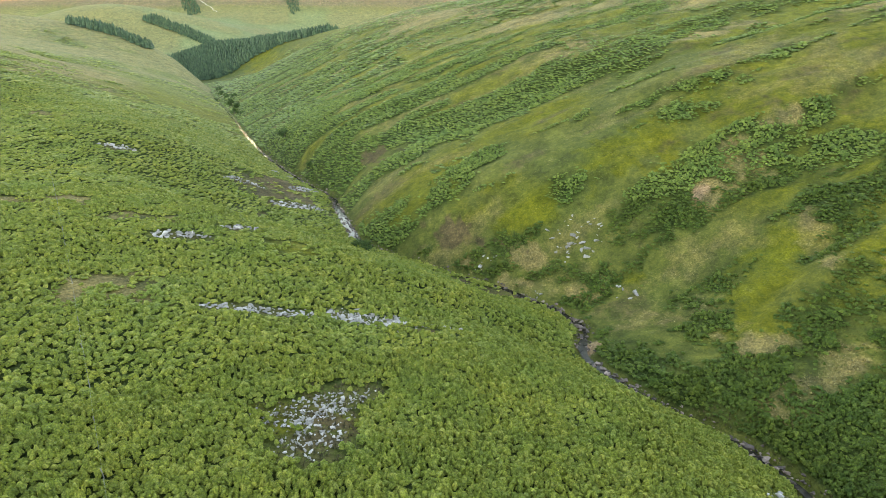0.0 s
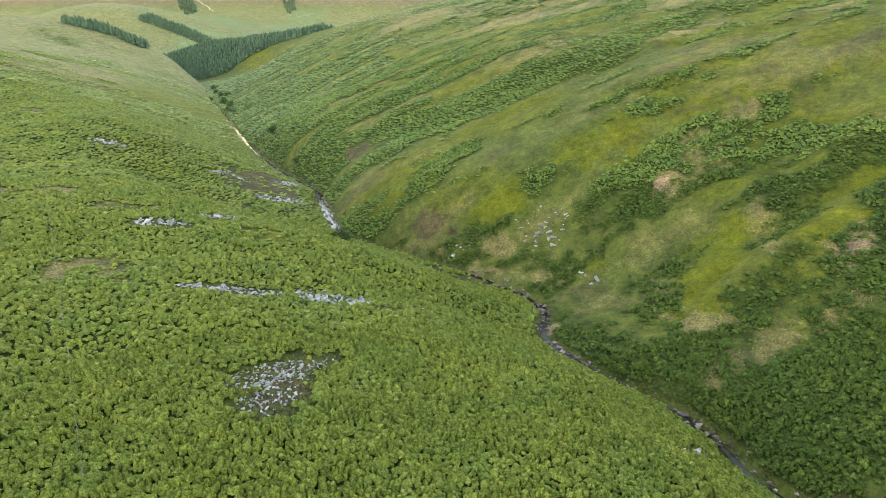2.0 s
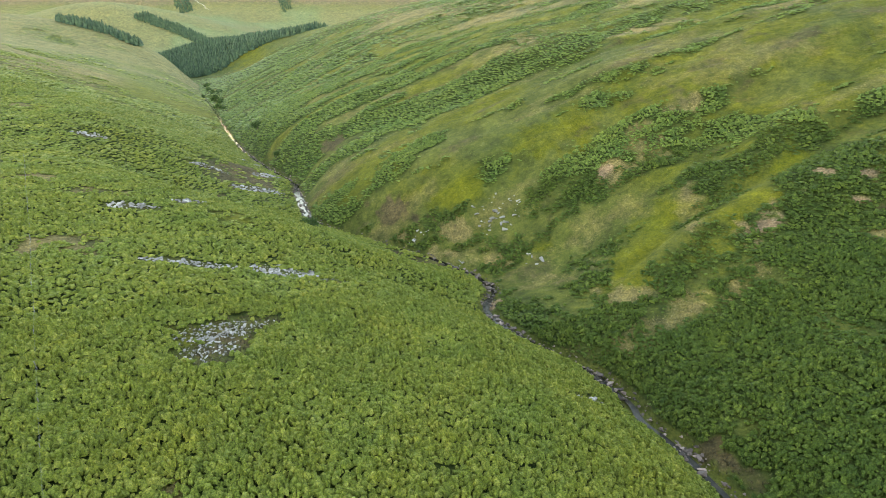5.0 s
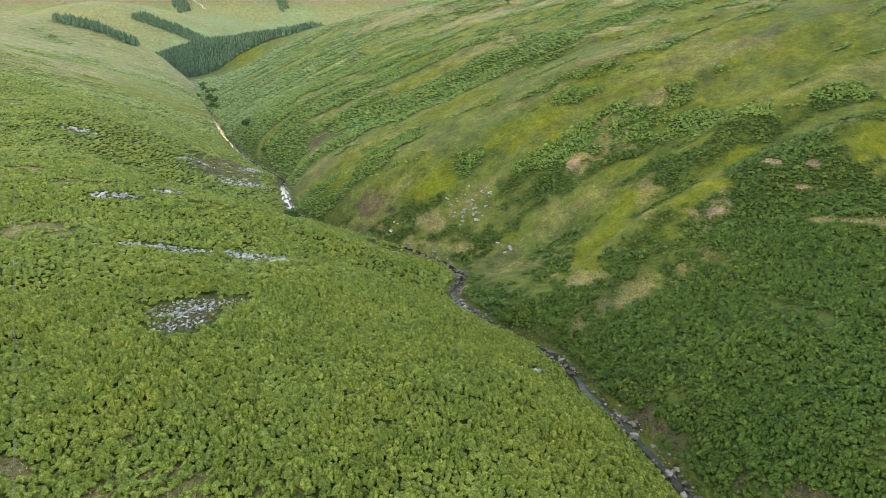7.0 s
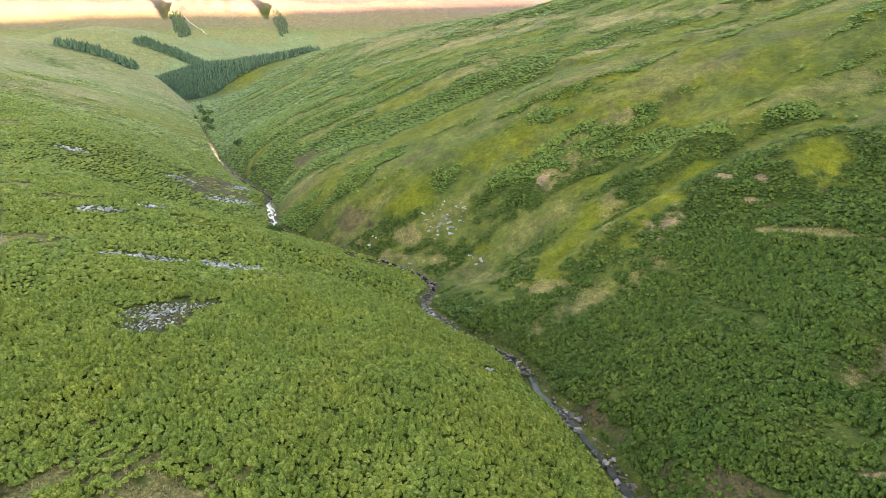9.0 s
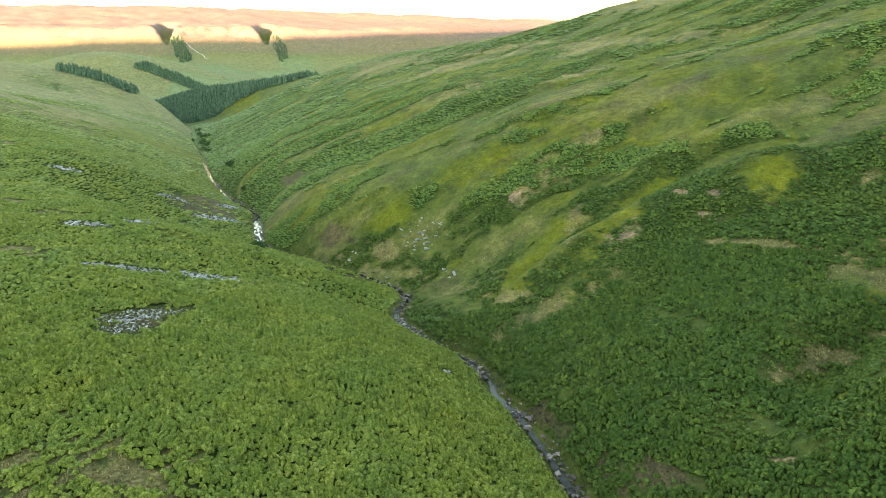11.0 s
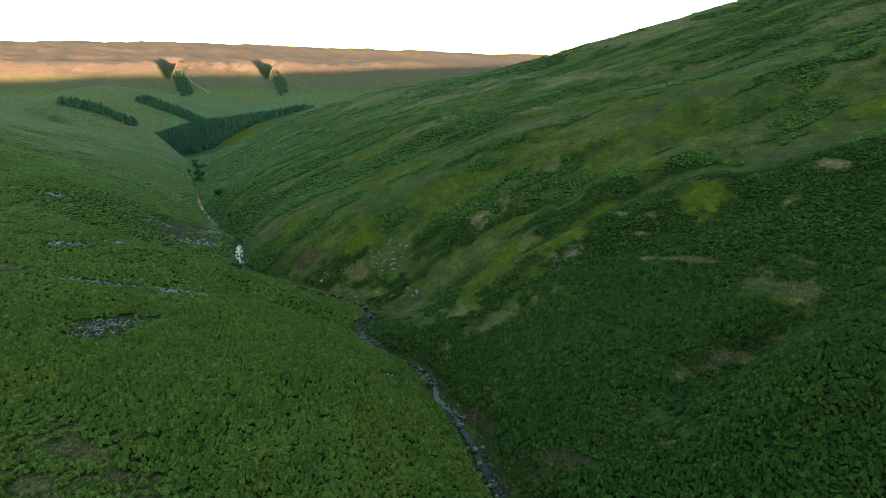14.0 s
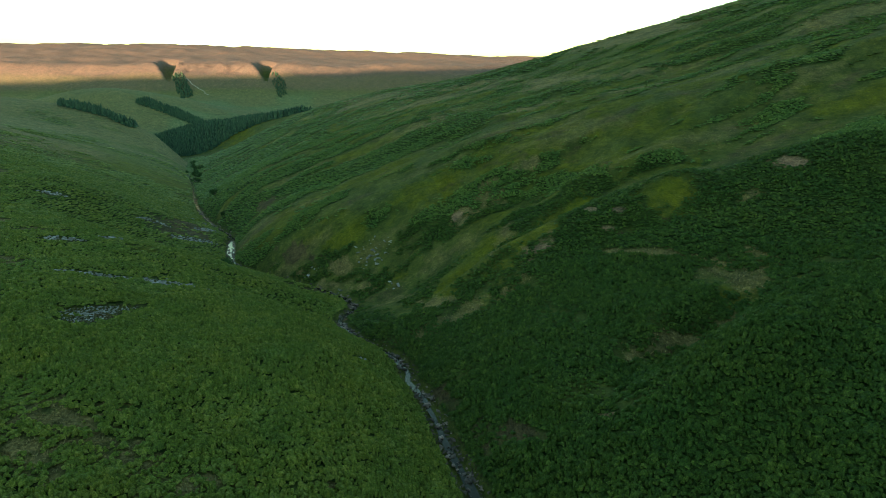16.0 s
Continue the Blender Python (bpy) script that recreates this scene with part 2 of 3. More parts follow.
FERN = [(-581, 920, 66.1, 22.5, -30), (-536, 884, 48.8, 25.4, -31), (-219, 333, 91.5, 13.1, -65), (-140.3, 248, 38.2, 23.5, 85), (-401, 737, 64, 20.6, -75), (-529, 1308, 85.8,
        12.3, -56)]
HEATH = [(-57.1, 202, 27.2, 13.4, -80), (-24.6, 221, 8.9, 6.2, -43), (6.5, 149.5, 10.7, 2.3, -37), (105.7, 88.2, 7.2,
        1.8, -4), (54.7, 45.4, 6, 2, -69), (66.5, 24, 4.9, 2.1, -31), (11, 129.3, 10.9, 5.7, -51), (62, 24, 1.2, 5, 10), (-13.5, 53, 4, 3, 60), (-4, 83,
        5, 1.6, 8)]
BARE = [(81.1, 91, 4.9, 4.4, 33), (102.3, 95.4, 4.2, 1.3, -40), (96, 99.7, 2.3, 1.1, -46), (98.5, 90.6, 2.2, 0.7, -12), (146.6, 96.4, 5.1, 2.3, -38), (80, 20.5, 2, 0.7, -36),
        (61, 135, 2, 1.4, 0), (29.5, 101, 2, 1.4, 0)]


def zones(x, y):
    """Shares of cover at places in plan: bracken, moss, straw, heath, bare earth."""
    x, y = np.asarray(x, float).ravel(), np.asarray(y, float).ravel()
    d = x - burn_x(np.clip(y, -160, 1700))
    straw, moss, heath, bare = patch(x, y, STRAW, 0.8), patch(x, y, MOSS, 0.75), patch(x, y, HEATH, 0.95), patch(x, y, BARE, 0.65)
    rock = patch(x, y, [(o[0], o[1], o[2] + 1.0, o[3] + 1.2, o[4]) for o in SCREE + SCREE_FAR + CRAG], 0.6)
    straw = straw * (0.42 + 0.58 * step(0.38, 0.6, fbm(x, y, 3.4, 4, 101)))
    u, v = 0.97 * x + 0.24 * y, -0.24 * x + 0.97 * y
    moss = moss * (0.45 + 0.55 * step(0.3, 0.52, fbm(u / 2.5, v, 7, 4, 103)))
    band = fbm(u / 4.5, v, 10, 4, 51) * 0.72 + fbm(x, y, 24, 4, 57) * 0.28
    east = (d > 0) * 1.0
    up = step(85, 125, y)
    gaps = step(0.64, 0.76, fbm(x, y, 9, 4, 61)) * (0.6 - 0.3 * (d < 0))
    thin = 0.465 - 0.07 * step(185, 225, y) + 0.05 * step(75, 110, d) * step(120, 150, y) - 0.06 * (1 - step(95, 110, y))
    bands = step(thin - 0.08, thin + 0.09, band + 0.3 * (fbm(u / 2, v, 5, 4, 58) - 0.5))
    bracken = np.where(d > 0, (1 - gaps) * (1 - up) + bands * up, 1 - gaps)
    high = east * step(75, 130, d - 0.10 * (y - 100)) * step(150, 260, y) + (1 - east) * step(320, 520, y + 50 * (fbm(x, y, 50, 4, 87) - 0.5) * 2) * step(30, 90, -d)
    wild = np.maximum(patch(x, y, FERN), 0.9 * step(0.5, 0.6, fbm(x, y, 45, 4, 97)) * (1 - step(540, 700, y) * step(170, 260, -d)))
    bracken = np.where(d > 0, bracken * (1 - 0.35 * high), bracken * (1 - high) + high * wild)
    bracken = bracken * (1 - step(560, 1000, y) * 0.5)
    straw = np.maximum(straw, high * np.where(d < 0, step(0.2, 0.46, fbm(x, y, 70, 5, 71)), 0.8 * step(0.42, 0.68, fbm(x, y, 70, 5, 71))) * (1 - wild * (d < 0)) * np.where(d < 0, step(50, 110, -d), 1))
    straw = np.maximum(straw, 0.45 * east * up * step(0.56, 0.7, fbm(u / 3, v, 12, 4, 77)) * (1 - bands))
    moss = np.maximum(moss, east * up * step(0.40, 0.6, fbm(u / 2, v, 22, 4, 81)) * (1 - bands) * 0.9)
    moss = np.maximum(moss, (1 - east) * step(260, 330, y) * np.maximum(step(0.5, 0.62, fbm(x, y, 40, 4, 83)) * 0.7, (1 - step(90, 170, -d)) * step(0.36, 0.52, fbm(x, y, 30, 4, 84)) * step(350, 400, y) * 0.9))
    heath = heath * (0.6 + 0.4 * step(0.38, 0.58, fbm(x, y, 4, 4, 91)))
    heath = np.maximum(heath, 0.6 * east * up * (1 - bands) * step(0.57, 0.68, fbm(u / 2, v, 9, 4, 105)) * (1 - step(240, 320, y)))
    heath = np.maximum(heath, 0.6 * patch(x, y, [(o[0], o[1], o[2] + 0.8, o[3] + 0.8, o[4]) for o in SCREE + SCREE_FAR], 0.8))
    straw = np.maximum(straw, 0.85 * (1 - east) * step(600, 760, y) * step(0.34, 0.52, fbm(x, y, 90, 4, 107)) * (1 - patch(x, y, FERN)))
    low = east * step(70, 78, y) * (1 - step(125, 140, y)) * (1 - step(34, 50, d))
    tuft = step(0.36, 0.6, 0.6 * fbm(x, y, 10, 4, 93) + 0.4 * fbm(x, y, 3.2, 3, 94))
    bracken = bracken * (1 - low * (1 - tuft))
    straw = np.maximum(straw, low * (1 - tuft) * step(0.48, 0.66, fbm(x, y, 7, 4, 95)) * 0.5)
    sparse = east * step(0.44, 0.6, fbm(x, y, 3.6, 3, 59)) * step(0.4, 0.56, fbm(x, y, 14, 3, 60)) * (1 - step(190, 260, y))
    bracken = np.maximum(bracken, 0.3 * sparse * (1 - step(135, 165, y)))
    straw = np.maximum(straw, 0.75 * patch(x, y, LAWN) * step(0.38, 0.58, fbm(x, y, 6, 4, 62)))
    clear = 1 - np.maximum.reduce([straw * 0.9, patch(x, y, LAWN) * 0.95, moss * 0.9, heath, bare, rock])
    bank = np.where(d < 0, step(1.7, 2.5, -d - 0.6 * grain(x, y, 4, 4)), step(1.5, 2.3, d - 0.7 * grain(x, y, 5, 4)))
    return bracken * clear * bank, moss, straw, heath, bare


# ---- materials ----
def nodes_of(name):
    mat = bpy.data.materials.new(name)
    mat.use_nodes = True
    return mat, mat.node_tree.nodes, mat.node_tree.links, mat.node_tree.nodes["Principled BSDF"]


def noise_node(n, l, vec, scale, detail=5, rough=0.6):
    t = n.new("ShaderNodeTexNoise")
    t.inputs["Scale"].default_value, t.inputs["Detail"].default_value, t.inputs["Roughness"].default_value = scale, detail, rough
    l.new(vec, t.inputs["Vector"])
    return t.outputs[0]


def ramp_node(n, l, fac, stops):
    r = n.new("ShaderNodeValToRGB")
    while len(r.color_ramp.elements) < len(stops):
        r.color_ramp.elements.new(0.5)
    for k, (p, c) in enumerate(stops):
        r.color_ramp.elements[k].position, r.color_ramp.elements[k].color = p, (*c, 1)
    l.new(fac, r.inputs[0])
    return r.outputs[0]


def mix_node(n, l, fac, a, b, kind="MIX"):
    m = n.new("ShaderNodeMix")
    m.data_type, m.blend_type = "RGBA", kind
    for sock, v in ((m.inputs[0], fac), (m.inputs[6], a), (m.inputs[7], b)):
        if isinstance(v, (int, float)):
            sock.default_value = v
        elif isinstance(v, tuple):
            sock.default_value = (*v, 1)
        else:
            l.new(v, sock)
    return m.outputs[2]


def maths(n, l, op, a, b):
    m = n.new("ShaderNodeMath")
    m.operation, m.use_clamp = op, False
    for sock, v in zip(m.inputs, (a, b)):
        if isinstance(v, (int, float)):
            sock.default_value = v
        else:
            l.new(v, sock)
    return m.outputs[0]


def relief(n, l, bsdf, height, strength, distance):
    b = n.new("ShaderNodeBump")
    b.inputs["Strength"].default_value, b.inputs["Distance"].default_value = strength, distance
    l.new(height, b.inputs["Height"])
    l.new(b.outputs[0], bsdf.inputs["Normal"])


def ground_material():
    """Moor turf whose cover follows the growth plan held on the sheet: moss, straw, heath, bare earth, bracken litter
    darkened as shade, far turf paled as haze.
    """
    mat, n, l, bsdf = nodes_of("moor_turf")
    pos = n.new("ShaderNodeNewGeometry").outputs["Position"]
    big, mid, fine = noise_node(n, l, pos, 0.05), noise_node(n, l, pos, 0.35, 6), noise_node(n, l, pos, 2.6, 6, 0.7)
    grass = ramp_node(n, l, fine, [(0.3, (0.034, 0.047, 0.009)), (0.5, (0.064, 0.076, 0.015)), (0.7, (0.112, 0.108, 0.03))])
    col = mix_node(n, l, maths(n, l, "MULTIPLY", mid, 0.5), grass, (0.115, 0.11, 0.032))

    def layer(col, attr, channel, stops, lo, hi):
        a = n.new("ShaderNodeAttribute")
        a.attribute_name = attr
        sep = n.new("ShaderNodeSeparateColor")
        l.new(a.outputs["Color"], sep.inputs[0])
        f = maths(n, l, "ADD", sep.outputs[channel], maths(n, l, "MULTIPLY", maths(n, l, "SUBTRACT", mid, 0.5), 0.9))
        f = maths(n, l, "ADD", f, maths(n, l, "MULTIPLY", maths(n, l, "SUBTRACT", fine, 0.5), 0.7))
        r = n.new("ShaderNodeMapRange")
        r.inputs["From Min"].default_value, r.inputs["From Max"].default_value = lo, hi
        l.new(f, r.inputs["Value"])
        return mix_node(n, l, r.outputs[0], col, ramp_node(n, l, fine, stops))

    # bracken litter, its colour darkened for the shade between clumps
    col = layer(col, "cover", 0, [(0.3, (0.026, 0.036, 0.01)), (0.6, (0.046, 0.066, 0.016)), (0.75, (0.075, 0.1, 0.025))], 0.2, 0.8)
    col = layer(col, "cover", 1, [(0.3, (0.05, 0.06, 0.005)), (0.5, (0.094, 0.094, 0.008)), (0.72, (0.146, 0.13, 0.014))], 0.2, 1.0)
    col = layer(col, "cover", 2, [(0.3, (0.06, 0.055, 0.02)), (0.5, (0.145, 0.11, 0.045)), (0.72, (0.27, 0.205, 0.095))], 0.12, 0.85)
    # far pasture green, paled and greyed to stand for distance haze
    col = layer(col, "hazed_pasture_rock", 0, [(0.3, (0.09, 0.11, 0.05)), (0.5, (0.13, 0.148, 0.074)), (0.72, (0.18, 0.19, 0.105))], 0.1, 0.8)
    col = layer(col, "hazed_pasture_rock", 1, [(0.3, (0.10, 0.088, 0.08)), (0.5, (0.2, 0.18, 0.165)), (0.7, (0.33, 0.3, 0.28))], 0.35, 0.8)
    col = layer(col, "soil", 0, [(0.3, (0.036, 0.028, 0.015)), (0.55, (0.082, 0.06, 0.03)), (0.75, (0.14, 0.112, 0.05))], 0.35, 0.8)
    col = layer(col, "soil", 1, [(0.32, (0.085, 0.055, 0.032)), (0.48, (0.2, 0.122, 0.075)), (0.68, (0.33, 0.22, 0.145))], 0.2, 0.75)
    col = layer(col, "soil", 2, [(0.3, (0.062, 0.047, 0.044)), (0.5, (0.14, 0.094, 0.08)), (0.7, (0.23, 0.165, 0.14))], 0.35, 0.75)
    col = mix_node(n, l, 1.0, col, ramp_node(n, l, noise_node(n, l, pos, 0.16, 6, 0.7), [(0.36, (0.66, 0.7, 0.7)), (0.64, (1.3, 1.27, 1.2))]), "MULTIPLY")
    col = mix_node(n, l, 1.0, col, ramp_node(n, l, noise_node(n, l, pos, 0.6, 5, 0.75), [(0.36, (0.68, 0.74, 0.72)), (0.5, (1.0, 1.0, 1.0)), (0.64, (1.28, 1.22, 1.15))]), "MULTIPLY")
    tint = ramp_node(n, l, big, [(0.35, (0.82, 0.9, 0.85)), (0.65, (1.12, 1.08, 1.0))])
    l.new(mix_node(n, l, 1.0, col, tint, "MULTIPLY"), bsdf.inputs["Base Color"])
    bsdf.inputs["Roughness"].default_value = 0.95
    bsdf.inputs["Specular IOR Level"].default_value = 0.1
    relief(n, l, bsdf, maths(n, l, "ADD", fine, maths(n, l, "MULTIPLY", mid, 1.5)), 0.9, 0.5)
    return mat


def leaf_material(name, stops, through=0.25, speckle=6.0):
    """Leaves: each its own tone, with large drifts of tone over the slope, some light coming through."""
    mat, n, l, bsdf = nodes_of(name)
    geo = n.new("ShaderNodeNewGeometry")
    drift = noise_node(n, l, geo.outputs["Position"], 0.09, 4)
    col = ramp_node(n, l, geo.outputs["Random Per Island"], stops)
    tint = ramp_node(n, l, drift, [(0.32, (0.82, 0.92, 0.97)), (0.52, (1.0, 1.0, 1.0)), (0.7, (1.16, 1.07, 0.98))])
    col = mix_node(n, l, 1.0, col, tint, "MULTIPLY")
    stand = ramp_node(n, l, noise_node(n, l, geo.outputs["Position"], 0.7, 3), [(0.34, (0.78, 0.82, 0.85)), (0.66, (1.2, 1.18, 1.1))])
    col = mix_node(n, l, 1.0, col, stand, "MULTIPLY")
    leaf = noise_node(n, l, geo.outputs["Position"], speckle, 3, 0.65)
    fleck = ramp_node(n, l, leaf, [(0.36, (0.58, 0.61, 0.64)), (0.5, (1.0, 1.0, 1.0)), (0.64, (1.42, 1.36, 1.22))])
    col = mix_node(n, l, 1.0, col, fleck, "MULTIPLY")
    relief(n, l, bsdf, leaf, 1.0, 0.6 / speckle)
    l.new(col, bsdf.inputs["Base Color"])
    bsdf.inputs["Roughness"].default_value = 0.6
    bsdf.inputs["Specular IOR Level"].default_value = 0.12
    tr = n.new("ShaderNodeBsdfTranslucent")
    l.new(col, tr.inputs[0])
    mx = n.new("ShaderNodeMixShader")
    mx.inputs[0].default_value = through
    l.new(bsdf.outputs[0], mx.inputs[1])
    l.new(tr.outputs[0], mx.inputs[2])
    l.new(mx.outputs[0], n["Material Output"].inputs[0])
    return mat


def stone_material(name, stops, lichen):
    mat, n, l, bsdf = nodes_of(name)
    info = n.new("ShaderNodeObjectInfo").outputs["Random"]
    geo = n.new("ShaderNodeNewGeometry")
    isl = maths(n, l, "FRACT", maths(n, l, "ADD", info, geo.outputs["Random Per Island"]), 0)
    a, b = noise_node(n, l, geo.outputs["Position"], 3.0, 6), noise_node(n, l, geo.outputs["Position"], 14.0, 6, 0.7)
    col = ramp_node(n, l, maths(n, l, "ADD", maths(n, l, "MULTIPLY", isl, 0.6), maths(n, l, "MULTIPLY", a, 0.4)), stops)
    spots = n.new("ShaderNodeMapRange")
    spots.inputs["From Min"].default_value, spots.inputs["From Max"].default_value = 0.56, 0.66
    l.new(b, spots.inputs["Value"])
    col = mix_node(n, l, maths(n, l, "MULTIPLY", spots.outputs[0], 0.6), col, lichen)
    l.new(col, bsdf.inputs["Base Color"])
    bsdf.inputs["Roughness"].default_value = 0.85
    relief(n, l, bsdf, b, 0.6, 0.05)
    return mat


def water_material():
    mat, n, l, bsdf = nodes_of("burn_water")
    pos = n.new("ShaderNodeNewGeometry").outputs["Position"]
    a, b = noise_node(n, l, pos, 0.7, 4), noise_node(n, l, pos, 5.0, 4)
    l.new(ramp_node(n, l, a, [(0.4, (0.012, 0.011, 0.008)), (0.7, (0.035, 0.03, 0.02))]), bsdf.inputs["Base Color"])
    bsdf.inputs["Roughness"].default_value = 0.07
    bsdf.inputs["IOR"].default_value = 1.33
    bsdf.inputs["Specular IOR Level"].default_value = 0.1
    relief(n, l, bsdf, b, 0.35, 0.05)
    return mat


TURF = ground_material()
# one fern in three tones: yellower west; brightness painted for each slope's light
FROND_SHADED = leaf_material("shaded_bracken_frond", [(0.0, (0.04, 0.068, 0.011)), (0.6, (0.058, 0.09, 0.015)), (1.0, (0.09, 0.125, 0.024))], 0.3)
FROND_HALF_LIT = leaf_material("half_lit_bracken_frond", [(0.0, (0.074, 0.116, 0.024)), (0.6, (0.108, 0.155, 0.033)), (1.0, (0.155, 0.2, 0.047))], 0.3)
FROND_LIT = leaf_material("lit_bracken_frond", [(0.0, (0.12, 0.15, 0.025)), (0.6, (0.162, 0.19, 0.034)), (1.0, (0.22, 0.235, 0.052))], 0.35)
BLADE = leaf_material("dry_grass_blade", [(0.0, (0.11, 0.09, 0.03)), (0.5, (0.18, 0.143, 0.058)), (1.0, (0.28, 0.23, 0.105))], 0.15)
GREEN_BLADE = leaf_material("green_grass_blade", [(0.0, (0.052, 0.07, 0.011)), (0.5, (0.095, 0.105, 0.017)), (1.0, (0.15, 0.145, 0.03))], 0.2)
NEEDLE = leaf_material("conifer_needles", [(0.0, (0.022, 0.045, 0.026)), (0.5, (0.036, 0.068, 0.038)), (1.0, (0.06, 0.098, 0.052))], 0.05)
BUSH_LEAF = leaf_material("hawthorn_leaf", [(0.0, (0.025, 0.055, 0.015)), (0.5, (0.045, 0.085, 0.022)), (1.0, (0.07, 0.12, 0.03))], 0.15)
STONE = stone_material("grey_scree", [(0.1, (0.105, 0.095, 0.087)), (0.5, (0.22, 0.203, 0.186)), (0.9, (0.37, 0.345, 0.318))], (0.13, 0.135, 0.10))
BURN_STONE = stone_material("burn_boulder", [(0.1, (0.03, 0.022, 0.018)), (0.5, (0.095, 0.068, 0.055)), (0.9, (0.3, 0.215, 0.18))], (0.09, 0.085, 0.065))
BARK = stone_material("bark", [(0.1, (0.06, 0.045, 0.03)), (0.9, (0.13, 0.10, 0.075))], (0.15, 0.16, 0.12))
WATER = water_material()
TRACK = stone_material("track_gravel", [(0.1, (0.35, 0.31, 0.25)), (0.9, (0.5, 0.46, 0.4))], (0.25, 0.24, 0.18))


def mesh_of(name, verts, faces, mat, smooth=True):
    me = bpy.data.meshes.new(name)
    verts, faces = np.asarray(verts, np.float32), np.asarray(faces, np.int32)
    k = faces.shape[1]
    me.vertices.add(len(verts))
    me.vertices.foreach_set("co", verts.ravel())
    me.loops.add(faces.size)
    me.loops.foreach_set("vertex_index", faces.ravel())
    me.polygons.add(len(faces))
    me.polygons.foreach_set("loop_start", np.arange(0, faces.size, k, dtype=np.int32))
    me.polygons.foreach_set("use_smooth", np.full(len(faces), smooth))
    me.update(calc_edges=True)
    me.materials.append(mat)
    return me


# ---- the ground: one sheet to the horizon, on rings that widen outwards ----
CX, CY = 54.0, -64.0
angle = np.radians(np.concatenate([np.arange(-180, -48, 3.0), np.arange(-48, 46, 0.23), np.arange(46, 180, 3.0)]))
ring = [0.6]
while ring[-1] < 5050:
    ring.append(ring[-1] + (9 if 2620 < ring[-1] < 3180 else max(0.6, ring[-1] * 0.0095)))
ring = np.array(ring)
A, R = np.meshgrid(angle, ring)
X, Y = CX + R * np.sin(A), CY + R * np.cos(A)
Z = land(X, Y).reshape(X.shape)
nr, na = X.shape
q = np.arange(nr * na).reshape(nr, na)
nxt = np.roll(q, -1, axis=1)
quads = np.stack([q[:-1], q[1:], nxt[1:], nxt[:-1]], -1).reshape(-1, 4)[:, ::-1]
ground = new("ground", mesh_of("ground", np.stack([X, Y, Z], -1).reshape(-1, 3), quads, TURF))
tagged(ground, "moorland valley sides of grass, moss and heather", "ground", kind="structure")
br, mo, st, he, ba = zones(X, Y)
moor = 0.58 * step(2440, 2540, Y.ravel()) + 0.37 * step(2590, 2690, Y.ravel())
moor = moor * (1 - 0.8 * gully(X.ravel(), Y.ravel()))
# where the far grass takes its haze-pale colour
hazed_grass = step(1400, 1700, Y.ravel()) * (1 - 0.5 * step(2400, 2520, Y.ravel()) - 0.5 * step(2600, 2680, Y.ravel()))
far_rows = patch(X.ravel(), Y.ravel(), [(-705, 1890, 46, 26, 20)], 0.1)
st = np.maximum(st * (1 - moor) * (1 - hazed_grass), 0.9 * hazed_grass * step(0.3, 0.54, fbm(X, Y, 160, 4, 111).ravel()))
outcrop = step(2680, 2720, Y.ravel()) * (1 - step(2780, 2840, Y.ravel())) * step(-1140, -1100, X.ravel()) * (1 - step(-800, -740, X.ravel())) * step(0.45, 0.6, fbm(X, Y * 0.4, 40, 4, 113).ravel())
# haze-pale share on the far plain and far west hillside, plus a light field
hazed_grass = np.maximum.reduce([0.75 * hazed_grass * (1 - 0.45 * st), far_rows, 0.3 * step(430, 620, Y.ravel()) * (Y.ravel() < 1300) * (1 - step(2, 12, X.ravel() - burn_x(np.clip(Y, -160, 1700)).ravel()))])
for nm, cols in (("cover", (br * (1 - moor), mo * (1 - step(1250, 1600, Y.ravel())), st)), ("soil", (he * (Y.ravel() < 1300), ba, moor)), ("hazed_pasture_rock", (hazed_grass, outcrop, 0 * moor))):
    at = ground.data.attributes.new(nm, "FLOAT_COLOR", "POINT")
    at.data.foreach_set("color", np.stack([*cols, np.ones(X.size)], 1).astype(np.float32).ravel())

# ---- the burn ----
ts = np.arange(-150, 900, 0.7)
bx, bz = burn_x(ts), burn_z(ts) - 0.3
tang = np.gradient(bx, ts)
nrm = np.stack([np.ones_like(ts), -tang], 1) / np.sqrt(1 + tang**2)[:, None]
wd = 0.3 + 0.65 * grain(ts, ts * 0, 5, 2) + 0.9 * step(158, 168, ts) * (1 - step(200, 212, ts)) + 1.1 * step(328, 338, ts) * (1 - step(420, 440, ts))
wl, wr = np.stack([bx, ts], 1) - nrm * wd[:, None], np.stack([bx, ts], 1) + nrm * wd[:, None]
wv = np.concatenate([np.column_stack([wl, bz]), np.column_stack([wr, bz])])
i = np.arange(len(ts) - 1)
water = new("water", mesh_of("water", wv, np.stack([i, i + len(ts), i + len(ts) + 1, i + 1], 1), WATER))
tagged(water, "narrow dark peaty burn running between stones", "water", kind="structure")


# ---- growth ----
def sown(spacing, r0, r1, seed):
    """Scattered places in the fan of ground before the eye, between two distances."""
    g = np.random.default_rng(seed)
    xs = np.arange(CX - r1, CX + r1, spacing)
    ys = np.arange(CY, CY + r1, spacing)
    x, y = np.meshgrid(xs, ys)
    x = (x + g.uniform(-0.5, 0.5, x.shape) * spacing).ravel()
    y = (y + g.uniform(-0.5, 0.5, y.shape) * spacing).ravel()
    r, a = np.hypot(x - CX, y - CY), np.degrees(np.arctan2(x - CX, y - CY))
    keep = (r >= r0) & (r < r1) & (np.abs(a + 1) < 46)
    return x[keep], y[keep], g


